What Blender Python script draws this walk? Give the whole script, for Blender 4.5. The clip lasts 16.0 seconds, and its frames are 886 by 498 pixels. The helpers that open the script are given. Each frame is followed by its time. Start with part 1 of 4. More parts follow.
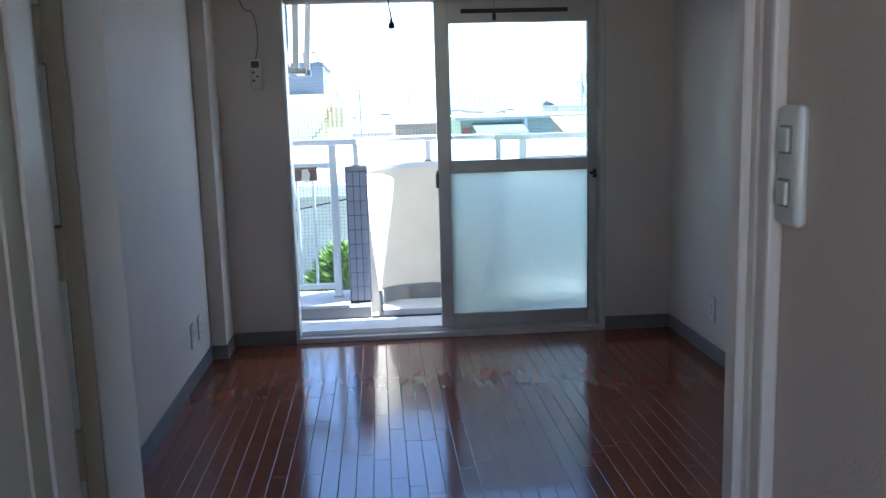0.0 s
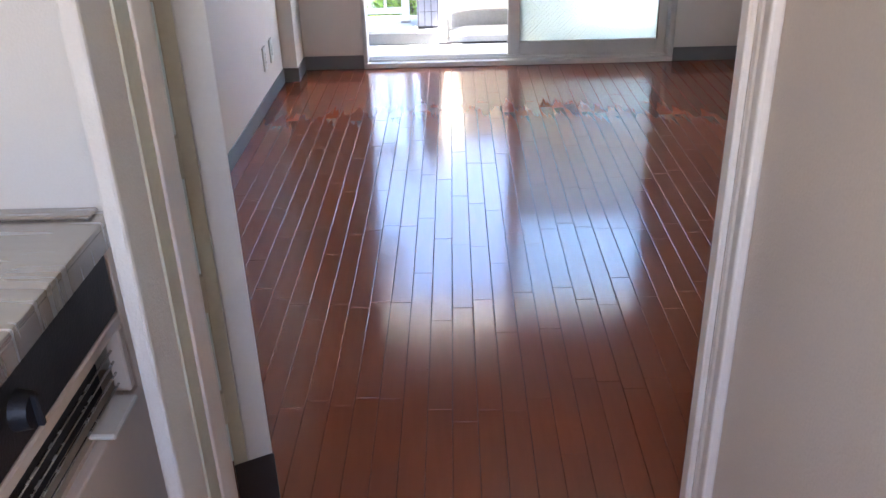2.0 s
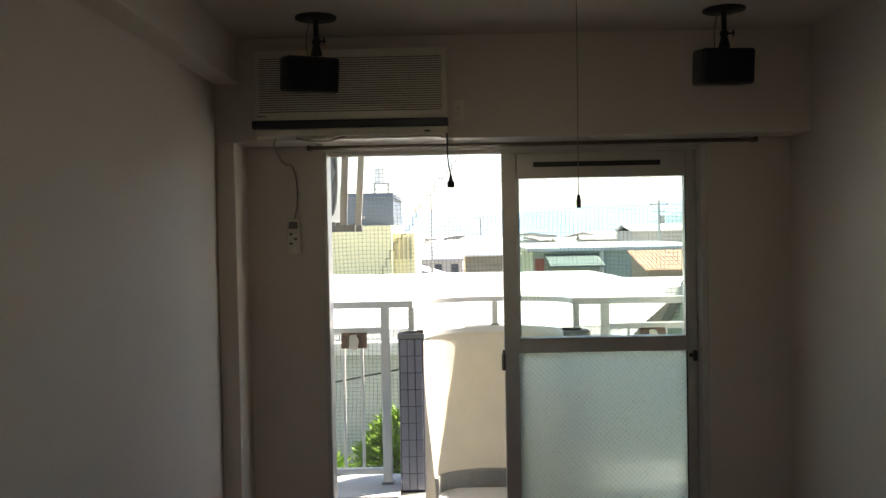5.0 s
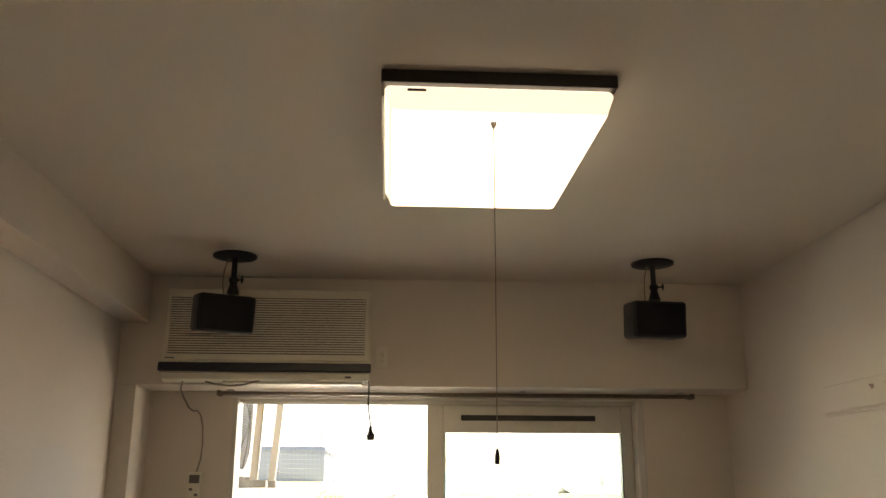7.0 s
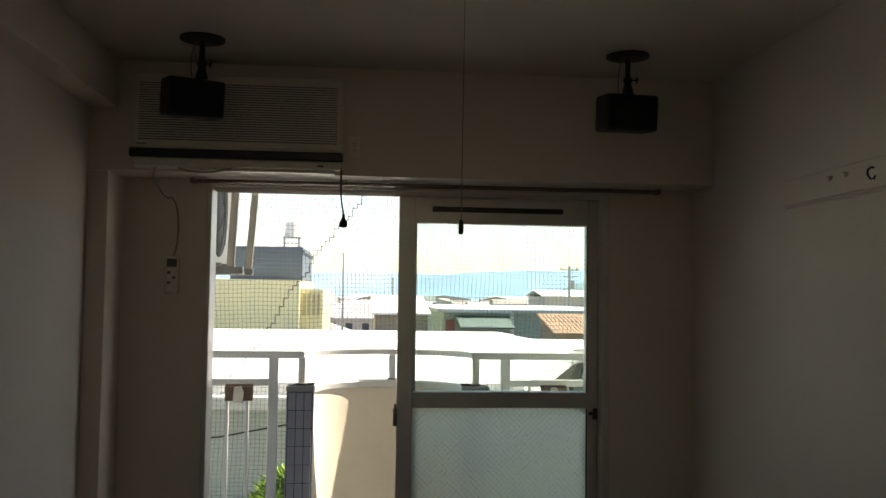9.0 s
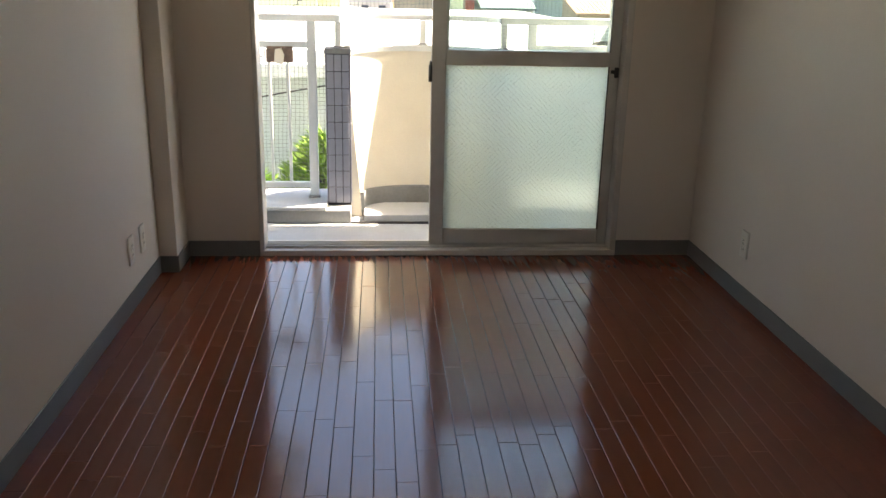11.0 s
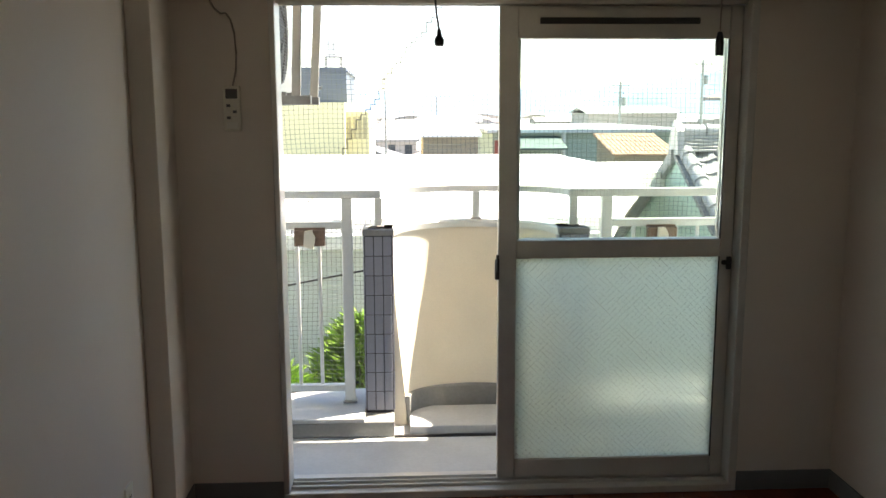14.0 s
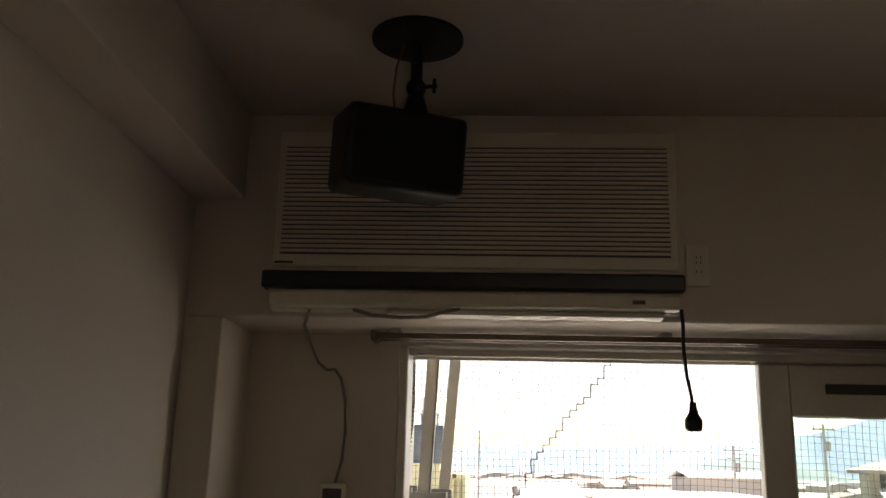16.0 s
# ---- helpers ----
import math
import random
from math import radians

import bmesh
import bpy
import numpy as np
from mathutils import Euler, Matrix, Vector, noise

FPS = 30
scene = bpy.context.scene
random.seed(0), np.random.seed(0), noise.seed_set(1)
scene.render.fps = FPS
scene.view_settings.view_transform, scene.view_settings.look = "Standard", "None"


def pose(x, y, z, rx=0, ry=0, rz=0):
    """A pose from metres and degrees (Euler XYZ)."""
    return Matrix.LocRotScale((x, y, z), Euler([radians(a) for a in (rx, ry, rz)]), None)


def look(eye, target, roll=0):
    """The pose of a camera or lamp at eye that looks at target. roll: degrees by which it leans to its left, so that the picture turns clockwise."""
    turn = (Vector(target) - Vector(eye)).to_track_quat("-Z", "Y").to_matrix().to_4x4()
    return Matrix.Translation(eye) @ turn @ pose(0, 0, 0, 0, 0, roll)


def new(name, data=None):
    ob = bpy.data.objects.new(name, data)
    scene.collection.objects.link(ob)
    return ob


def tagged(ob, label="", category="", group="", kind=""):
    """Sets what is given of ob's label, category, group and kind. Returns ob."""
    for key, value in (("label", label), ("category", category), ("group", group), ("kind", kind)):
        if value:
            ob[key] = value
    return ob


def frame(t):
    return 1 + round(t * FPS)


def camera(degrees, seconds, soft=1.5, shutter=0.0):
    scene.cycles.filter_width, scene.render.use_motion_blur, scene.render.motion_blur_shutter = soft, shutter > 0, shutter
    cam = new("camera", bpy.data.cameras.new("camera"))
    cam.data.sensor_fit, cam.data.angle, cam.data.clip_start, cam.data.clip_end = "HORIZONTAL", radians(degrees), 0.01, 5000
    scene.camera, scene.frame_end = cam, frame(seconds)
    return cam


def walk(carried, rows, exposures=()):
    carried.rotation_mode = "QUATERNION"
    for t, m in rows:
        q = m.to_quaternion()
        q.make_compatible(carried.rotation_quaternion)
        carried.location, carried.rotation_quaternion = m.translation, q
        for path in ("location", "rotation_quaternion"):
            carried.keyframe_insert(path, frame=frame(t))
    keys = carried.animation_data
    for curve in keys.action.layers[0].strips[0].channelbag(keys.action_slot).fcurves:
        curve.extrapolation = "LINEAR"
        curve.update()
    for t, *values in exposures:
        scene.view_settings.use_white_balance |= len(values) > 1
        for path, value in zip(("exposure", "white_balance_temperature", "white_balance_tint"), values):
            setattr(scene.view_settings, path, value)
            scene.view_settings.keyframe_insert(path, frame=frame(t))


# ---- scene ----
cam = camera(54.5, 16.0)
PATH = [
    (0, (-0.391, -0.351, 1.318), (-0.25, 1.617, 0.994), -1.6),
    (0.5, (-0.37, -0.305, 1.244), (-0.32, 1.628, 0.734), -1.6),
    (1, (-0.369, -0.422, 1.246), (-0.35, 1.417, 0.459), -1.4),
    (1.5, (-0.379, -0.481, 1.303), (-0.391, 1.3, 0.392), -1.4),
    (2, (-0.364, -0.498, 1.348), (-0.403, 1.283, 0.438), -1.8),
    (2.5, (-0.346, -0.429, 1.385), (-0.398, 1.384, 0.543), -2.2),
    (3, (-0.323, -0.227, 1.391), (-0.378, 1.646, 0.691), -2.2),
    (3.5, (-0.300, -0.058, 1.386), (-0.337, 1.856, 0.805), -2.1),
    (4, (-0.284, 0.157, 1.44), (-0.295, 2.097, 0.956), -1.9),
    (4.2, (-0.276, 0.254, 1.442), (-0.277, 2.208, 1.012), -1.4),
    (4.5, (-0.286, 0.343, 1.491), (-0.294, 2.317, 1.166), -1.5),
    (4.8, (-0.296, 0.418, 1.526), (-0.32, 2.412, 1.369), -0.1),
    (5, (-0.304, 0.455, 1.537), (-0.322, 2.454, 1.495), -1.1),
    (5.2, (-0.338, 0.502, 1.529), (-0.341, 2.499, 1.631), -0.9),
    (7.3, (-0.221, 0.677, 1.538), (-0.086, 2.598, 2.077), 0.1),
    (7.5, (-0.222, 0.675, 1.526), (-0.075, 2.61, 2.008), 0.2),
    (8, (-0.244, 0.693, 1.521), (-0.06, 2.659, 1.837), 0.4),
    (8.5, (-0.215, 0.701, 1.521), (-0.033, 2.683, 1.723), 0.6),
    (9, (-0.205, 0.668, 1.465), (-0.026, 2.658, 1.566), 0.8),
    (9.5, (-0.24, 0.579, 1.433), (-0.067, 2.571, 1.372), 0.9),
    (9.6, (-0.252, 0.543, 1.432), (-0.076, 2.533, 1.336), 1.0),
    (10, (-0.261, 0.378, 1.391), (-0.109, 2.357, 1.144), 1.0),
    (10.2, (-0.287, 0.346, 1.351), (-0.129, 2.313, 1.027), 1.0),
    (12.5, (-0.322, 0.411, 1.408), (-0.234, 2.211, 0.54), 0.7),
    (13, (-0.308, 0.688, 1.427), (-0.239, 2.563, 0.734), 0.3),
    (13.5, (-0.335, 0.985, 1.435), (-0.255, 2.927, 0.957), 0.4),
    (14, (-0.425, 1.285, 1.515), (-0.332, 3.257, 1.197), -0.2),
    (14.5, (-0.475, 1.584, 1.504), (-0.425, 3.578, 1.361), 0.7),
    (15, (-0.547, 1.882, 1.566), (-0.526, 3.882, 1.567), 0.4),
    (15.2, (-0.554, 2.016, 1.593), (-0.573, 4.015, 1.655), 0.8),
    (15.5, (-0.634, 2.231, 1.607), (-0.685, 4.218, 1.828), 1.1),
    (15.6, (-0.67, 2.29, 1.61), (-0.717, 4.27, 1.891), 1.0),
    (16, (-0.692, 2.49, 1.65), (-0.8, 4.427, 2.138), 1.4),
]
EXPOSURES = [
    (0.0, 2.95, 5300, 13), (0.5, 2.95, 5200, 15), (0.9, 2.95, 5100, 16), (1.4, 4.64, 6290, 19), (2.0, 4.56, 6300, 21), (2.5, 4.39, 6400, 20),
    (3.0, 4.36, 6450, 17), (3.5, 3.99, 6700, 16), (4.0, 3.63, 6830, 16), (4.2, 3.54, 6830, 15), (4.5, 3.33, 6650, 14), (5.0, 2.15, 7450, 14),
    (7.3, 3.55, 9400, 18), (8.0, 3.01, 9100, 16), (8.5, 2.22, 8100, 14), (9.0, 1.55, 7800, 13), (10.2, 1.83, 7700, 13), (12.3, 4.9, 8500, 22),
    (13.0, 4.47, 8140, 19), (13.5, 3.82, 7700, 14), (14.0, 2.44, 7500, 13), (14.5, 1.38, 7500, 13), (15.2, 1.0, 7650, 14), (16.0, 1.8, 8600, 22),
]
walk(cam, [(t, look(eye, target, roll)) for t, eye, target, roll in PATH], EXPOSURES)

# ---- sky, sun, added kitchen fill light ----
SUN = Vector((0.70, 0.27, 1.15)).normalized()
world = bpy.data.worlds.new("world")
scene.world = world
world.use_nodes = True
wn = world.node_tree.nodes
sky = wn.new("ShaderNodeTexSky")
sky.sky_type = "NISHITA"
sky.sun_disc = False
sky.dust_density, sky.ozone_density, sky.air_density = 0.2, 1.5, 1.0
sky.sun_elevation = math.asin(SUN.z)
sky.sun_rotation = math.atan2(SUN.x, SUN.y)
world.node_tree.links.new(sky.outputs[0], wn["Background"].inputs[0])
wn["Background"].inputs[1].default_value = 0.095
sun_data = bpy.data.lights.new("sun", "SUN")
sun_data.energy, sun_data.angle, sun_data.color = 5.0, radians(0.6), (1.0, 0.95, 0.86)
sun = new("sun", sun_data)
sun.matrix_world = look(SUN * 30, (0, 0, 0))
# unseen area lamp, added behind the camera to brighten the kitchen
back_data = bpy.data.lights.new("kitchen_fill_light", "AREA")
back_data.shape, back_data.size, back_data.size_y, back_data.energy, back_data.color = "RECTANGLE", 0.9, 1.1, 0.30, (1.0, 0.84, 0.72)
back_light = new("kitchen_fill_light", back_data)
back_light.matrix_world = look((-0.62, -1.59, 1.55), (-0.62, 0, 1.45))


# ---- materials ----
def mat(name, base, rough=0.6, metal=0.0, vary=0.12, scale=6.0, fine=120.0, bump=0.15, coat=0.0, stretch=(1, 1, 1), random_tone=0.0, island=False):
    """A surface with tone variation at two scales, fine relief, and wear in its gloss."""
    m = bpy.data.materials.new(name)
    m.use_nodes = True
    nt = m.node_tree
    p = nt.nodes["Principled BSDF"]
    co = nt.nodes.new("ShaderNodeTexCoord")
    mp = nt.nodes.new("ShaderNodeMapping")
    mp.inputs["Scale"].default_value = stretch
    nt.links.new(co.outputs["Object"], mp.inputs[0])
    big, small = nt.nodes.new("ShaderNodeTexNoise"), nt.nodes.new("ShaderNodeTexNoise")
    for n, sc, det in ((big, scale, 4), (small, fine, 3)):
        n.inputs["Scale"].default_value = sc
        n.inputs["Detail"].default_value = det
        nt.links.new(mp.outputs[0], n.inputs["Vector"])
    add = nt.nodes.new("ShaderNodeMath")
    add.operation = "MULTIPLY_ADD"
    add.inputs[1].default_value = 0.45
    nt.links.new(small.outputs[0], add.inputs[0])
    nt.links.new(big.outputs[0], add.inputs[2])
    value = add.outputs[0]
    if random_tone:
        rnd = nt.nodes.new("ShaderNodeNewGeometry" if island else "ShaderNodeObjectInfo")
        mix = nt.nodes.new("ShaderNodeMath")
        mix.operation = "MULTIPLY_ADD"
        mix.inputs[1].default_value = random_tone
        nt.links.new(rnd.outputs["Random Per Island" if island else "Random"], mix.inputs[0])
        nt.links.new(value, mix.inputs[2])
        value = mix.outputs[0]
    rng = nt.nodes.new("ShaderNodeMapRange")
    rng.inputs["From Min"].default_value, rng.inputs["From Max"].default_value = 0.45, 1.0 + random_tone
    rng.inputs["To Min"].default_value, rng.inputs["To Max"].default_value = 1 - vary, 1 + vary
    nt.links.new(value, rng.inputs[0])
    col = nt.nodes.new("ShaderNodeVectorMath")
    col.operation = "SCALE"
    col.inputs[0].default_value = base
    nt.links.new(rng.outputs[0], col.inputs["Scale"])
    nt.links.new(col.outputs[0], p.inputs["Base Color"])
    rr = nt.nodes.new("ShaderNodeMapRange")
    rr.inputs["From Min"].default_value, rr.inputs["From Max"].default_value = 0.3, 0.7
    rr.inputs["To Min"].default_value, rr.inputs["To Max"].default_value = rough * 0.85, min(1, rough * 1.15)
    nt.links.new(big.outputs[0], rr.inputs[0])
    nt.links.new(rr.outputs[0], p.inputs["Roughness"])
    p.inputs["Metallic"].default_value = metal
    if coat:
        p.inputs["Coat Weight"].default_value = coat
        p.inputs["Coat Roughness"].default_value = 0.09
    if bump:
        b = nt.nodes.new("ShaderNodeBump")
        b.inputs["Strength"].default_value = bump
        b.inputs["Distance"].default_value = 0.002
        nt.links.new(small.outputs[0], b.inputs["Height"])
        nt.links.new(b.outputs[0], p.inputs["Normal"])
    return m


def glass(name, tint, rough=0.0, translucent=0.0):
    m = bpy.data.materials.new(name)
    m.use_nodes = True
    nt = m.node_tree
    nt.nodes.remove(nt.nodes["Principled BSDF"])
    out = nt.nodes["Material Output"]
    clear = nt.nodes.new("ShaderNodeBsdfTransparent" if rough == 0 else "ShaderNodeBsdfRefraction")
    clear.inputs["Color"].default_value = (*tint, 1)
    if rough:
        clear.inputs["Roughness"].default_value = rough
        clear.inputs["IOR"].default_value = 1.12
    last = clear
    if translucent:
        tl = nt.nodes.new("ShaderNodeBsdfTranslucent")
        tl.inputs["Color"].default_value = (*tint, 1)
        mx = nt.nodes.new("ShaderNodeMixShader")
        mx.inputs[0].default_value = translucent
        nt.links.new(clear.outputs[0], mx.inputs[1])
        nt.links.new(tl.outputs[0], mx.inputs[2])
        last = mx
    gl = nt.nodes.new("ShaderNodeBsdfGlossy")
    gl.inputs["Roughness"].default_value = max(rough * 0.6, 0.01)
    fr = nt.nodes.new("ShaderNodeFresnel")
    fr.inputs["IOR"].default_value = 1.45
    top = nt.nodes.new("ShaderNodeMixShader")
    nt.links.new(fr.outputs[0], top.inputs[0])
    nt.links.new(last.outputs[0], top.inputs[1])
    nt.links.new(gl.outputs[0], top.inputs[2])
    nt.links.new(top.outputs[0], out.inputs[0])
    return m


def glow(name, colour, strength):
    m = bpy.data.materials.new(name)
    m.use_nodes = True
    p = m.node_tree.nodes["Principled BSDF"]
    p.inputs["Base Color"].default_value = (*colour, 1)
    p.inputs["Roughness"].default_value = 0.35
    p.inputs["Emission Color"].default_value = (*colour, 1)
    p.inputs["Emission Strength"].default_value = strength
    return m


WALLPAPER = mat("wallpaper", (0.70, 0.635, 0.56), 0.75, vary=0.05, scale=1.6, fine=260, bump=0.35)
CEILING = mat("ceiling_paper", (0.66, 0.605, 0.53), 0.8, vary=0.05, scale=1.2, fine=220, bump=0.3)
WOOD = mat("floor_wood", (0.21, 0.052, 0.021), 0.13, vary=0.13, scale=9, fine=70, bump=0.02, stretch=(1, 0.09, 1), random_tone=0.08)
WOOD.node_tree.nodes["Principled BSDF"].inputs["IOR"].default_value = 1.62
GROOVE = mat("groove_shadow", (0.05, 0.02, 0.012), 0.5, vary=0.2)
BASEBOARD = mat("vinyl_baseboard", (0.17, 0.175, 0.17), 0.45, vary=0.08, scale=4, fine=150, bump=0.1)
FRAME_PAINT = mat("painted_frame", (0.73, 0.63, 0.54), 0.42, vary=0.07, scale=5, fine=90, bump=0.12)
FRAME_OLIVE = mat("olive_edge_strip", (0.58, 0.53, 0.40), 0.5, vary=0.1, scale=6, fine=80, bump=0.15)
# pale teal that stands in for light showing in the door's hinge gap
GAP_LIGHT = mat("gap_light_paint", (0.74, 0.82, 0.79), 0.3, vary=0.06, scale=6, fine=80, bump=0.05)
DOOR_SKIN = mat("door_skin", (0.76, 0.72, 0.66), 0.45, vary=0.05, scale=4, fine=120, bump=0.1)
ALU = mat("aluminium_sash", (0.60, 0.575, 0.53), 0.38, metal=0.35, vary=0.08, scale=7, fine=160, bump=0.08)
ALU_DARK = mat("sash_gasket", (0.04, 0.038, 0.035), 0.5, vary=0.15)
BRONZE = mat("bronze_rail", (0.17, 0.13, 0.10), 0.4, metal=0.5, vary=0.15)
PLASTIC = mat("ivory_plastic", (0.74, 0.71, 0.63), 0.38, vary=0.04, scale=8, fine=90, bump=0.05)
WHITE_PLASTIC = mat("aged_white_plastic", (0.72, 0.68, 0.58), 0.42, vary=0.06, scale=5, fine=80, bump=0.08)
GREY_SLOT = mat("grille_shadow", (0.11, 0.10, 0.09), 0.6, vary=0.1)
NAVY = mat("navy_strip", (0.018, 0.022, 0.035), 0.35, vary=0.15)
BLACK = mat("black_plastic", (0.012, 0.013, 0.017), 0.45, vary=0.2, scale=12, fine=220, bump=0.3)
CABLE = mat("grey_cable", (0.28, 0.25, 0.21), 0.5, vary=0.1)
BLACK_CABLE = mat("black_cable", (0.015, 0.015, 0.015), 0.5, vary=0.1)
STEEL = mat("brushed_steel", (0.52, 0.50, 0.47), 0.26, metal=0.9, vary=0.1, scale=5, fine=200, bump=0.08, stretch=(1, 12, 1))
BRASS = mat("worn_brass", (0.30, 0.22, 0.12), 0.4, metal=0.8, vary=0.25, scale=20)
CHROME = mat("dull_lever_metal", (0.22, 0.18, 0.14), 0.33, metal=0.8, vary=0.12, scale=30)
CABINET = mat("cream_cabinet", (0.70, 0.57, 0.46), 0.35, vary=0.05, scale=5, fine=100, bump=0.05)
DARK_RUBBER = mat("dark_kick_plate", (0.035, 0.030, 0.030), 0.5, vary=0.2)
LAMP_COVER = glow("lit_lamp_cover", (1.0, 0.97, 0.88), 0.21)
LAMP_SKIRT = glow("lit_lamp_skirt", (1.0, 0.96, 0.86), 0.10)
CLEAR = glass("clear_pane", (0.955, 0.99, 0.975))
FROST = glass("frosted_pane", (0.89, 0.97, 0.935), 0.62, 0.58)
FIGURED = glass("figured_pane", (1.0, 0.99, 0.95), 0.25)
WIRE = mat("glass_wire", (0.16, 0.19, 0.18), 0.5, metal=0.5, vary=0.1)
CONCRETE = mat("balcony_concrete", (0.46, 0.47, 0.475), 0.65, vary=0.15, scale=3, fine=60, bump=0.3)
CONCRETE_DARK = mat("kerb_concrete", (0.24, 0.24, 0.235), 0.8, vary=0.2, scale=4, fine=60, bump=0.4)
CREAM_MORTAR = mat("cream_mortar", (0.80, 0.74, 0.62), 0.8, vary=0.08, scale=3, fine=130, bump=0.4)
TILE = mat("grey_blue_tile", (0.27, 0.28, 0.335), 0.3, vary=0.1, scale=10, fine=90, bump=0.05, random_tone=0.25)
GROUT = mat("dark_grout", (0.035, 0.035, 0.045), 0.85, vary=0.15)
RAIL = mat("white_rail_paint", (0.70, 0.72, 0.71), 0.4, vary=0.08, scale=6, fine=90, bump=0.1)
RUST = mat("rusty_bracket", (0.20, 0.13, 0.095), 0.7, vary=0.5, scale=30, fine=160, bump=0.4)
NET = mat("net_thread", (0.07, 0.09, 0.08), 0.7, vary=0.15)
UNIT = mat("outdoor_unit_enamel", (0.70, 0.69, 0.64), 0.45, vary=0.08, scale=4, fine=70, bump=0.08)
GALV = mat("galvanised_angle", (0.38, 0.38, 0.37), 0.45, metal=0.6, vary=0.2, scale=14)
WHITE_ROOF = mat("white_sheet_roof", (0.80, 0.80, 0.79), 0.5, vary=0.06, scale=1.0, fine=20, bump=0.1)
PALE_WALL = mat("pale_blue_wall", (0.55, 0.60, 0.62), 0.7, vary=0.08, scale=0.8, fine=30, bump=0.2)
YELLOW_WALL = mat("yellow_mortar", (0.74, 0.68, 0.40), 0.8, vary=0.08, scale=0.7, fine=20, bump=0.2)
BLUE_SHEET = mat("slate_blue_sheet", (0.075, 0.10, 0.135), 0.55, vary=0.12, scale=0.8, fine=15, bump=0.1)
MINT = mat("mint_mortar", (0.48, 0.62, 0.53), 0.8, vary=0.12, scale=1.5, fine=30, bump=0.3)
KAWARA = mat("silver_clay_tile", (0.33, 0.33, 0.33), 0.42, vary=0.2, scale=4, fine=40, bump=0.2, random_tone=0.3)
RUST_ROOF = mat("rusty_sheet_roof", (0.35, 0.22, 0.145), 0.75, vary=0.4, scale=2.5, fine=18, bump=0.4)
WOOD_WALL = mat("weathered_boards", (0.28, 0.23, 0.17), 0.8, vary=0.25, scale=2, fine=30, bump=0.3, stretch=(1, 1, 8))
TOWN_WALL = mat("town_walls", (0.46, 0.43, 0.39), 0.8, vary=0.15, scale=0.5, fine=8, bump=0.1, random_tone=0.6)
TOWN_ROOF = mat("town_roofs", (0.27, 0.24, 0.23), 0.7, vary=0.35, scale=0.5, fine=8, bump=0.1, random_tone=0.8)
WINDOW_DARK = mat("dark_window", (0.05, 0.06, 0.07), 0.15, vary=0.1)
LOUVRE = mat("ochre_louvre", (0.40, 0.36, 0.22), 0.7, vary=0.1)
GROUND = mat("ground_earth", (0.16, 0.16, 0.13), 0.9, vary=0.35, scale=0.08, fine=2, bump=0.3)
# distance haze is put into these two forest colours as a blue tint
FOREST = mat("haze_tinted_hill", (0.17, 0.29, 0.42), 0.95, vary=0.25, scale=0.02, fine=0.3, bump=0.2)
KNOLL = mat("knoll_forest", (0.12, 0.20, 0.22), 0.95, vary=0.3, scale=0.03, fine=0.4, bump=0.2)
LEAF = mat("juniper_leaf", (0.15, 0.28, 0.03), 0.6, vary=0.5, scale=5, fine=60, bump=0.2, random_tone=0.8, island=True)
LEAF_LIGHT = mat("bright_shrub_leaf", (0.20, 0.36, 0.035), 0.6, vary=0.4, scale=5, fine=60, bump=0.2, random_tone=0.8, island=True)
BARK = mat("bark", (0.12, 0.085, 0.06), 0.9, vary=0.3, scale=8, fine=40, bump=0.6)
RED_SIGN = mat("red_panel", (0.32, 0.09, 0.08), 0.6, vary=0.15)
DEEP_GREEN = mat("green_awning", (0.10, 0.145, 0.135), 0.6, vary=0.2)


# ---- mesh helpers ----
def bx(bm, x0, x1, y0, y1, z0, z1, bevel=0.0, seg=1, m=None):
    t = Matrix.Translation(((x0 + x1) / 2, (y0 + y1) / 2, (z0 + z1) / 2)) @ Matrix.Diagonal((x1 - x0, y1 - y0, z1 - z0, 1))
    vs = bmesh.ops.create_cube(bm, size=1, matrix=(m @ t) if m else t)["verts"]
    if bevel:
        es = list({e for v in vs for e in v.link_edges})
        bmesh.ops.bevel(bm, geom=es, offset=bevel, segments=seg, affect="EDGES", profile=0.5)
    return bm


def cyl(bm, a, b, r0, r1=None, n=12):
    a, b = Vector(a), Vector(b)
    d = b - a
    m = Matrix.Translation((a + b) / 2) @ d.to_track_quat("Z", "Y").to_matrix().to_4x4()
    bmesh.ops.create_cone(bm, cap_ends=True, segments=n, radius1=r0, radius2=r0 if r1 is None else r1, depth=d.length, matrix=m)
    return bm


def tube(bm, pts, r, n=6):
    pts = [Vector(p) for p in pts]
    rings = []
    for i, p in enumerate(pts):
        d = (pts[min(i + 1, len(pts) - 1)] - pts[max(i - 1, 0)]).normalized()
        q = d.to_track_quat("Z", "Y").to_matrix()
        rings.append([bm.verts.new(p + q @ Vector((r * math.cos(2 * math.pi * k / n), r * math.sin(2 * math.pi * k / n), 0))) for k in range(n)])
    for a, b in zip(rings, rings[1:]):
        for k in range(n):
            bm.faces.new((a[k], a[(k + 1) % n], b[(k + 1) % n], b[k]))
    for ring in (rings[0], rings[-1]):
        bm.faces.new(ring)
    return bm


def prism(bm, outline, axis, lo, hi):
    """A closed outline in two axes, pulled along the third."""
    def at(u, v, w):
        return {"x": (w, u, v), "y": (u, w, v), "z": (u, v, w)}[axis]
    a = [bm.verts.new(at(u, v, lo)) for u, v in outline]
    b = [bm.verts.new(at(u, v, hi)) for u, v in outline]
    n = len(outline)
    for k in range(n):
        bm.faces.new((a[k], a[(k + 1) % n], b[(k + 1) % n], b[k]))
    bm.faces.new(a)
    bm.faces.new(b)
    return bm


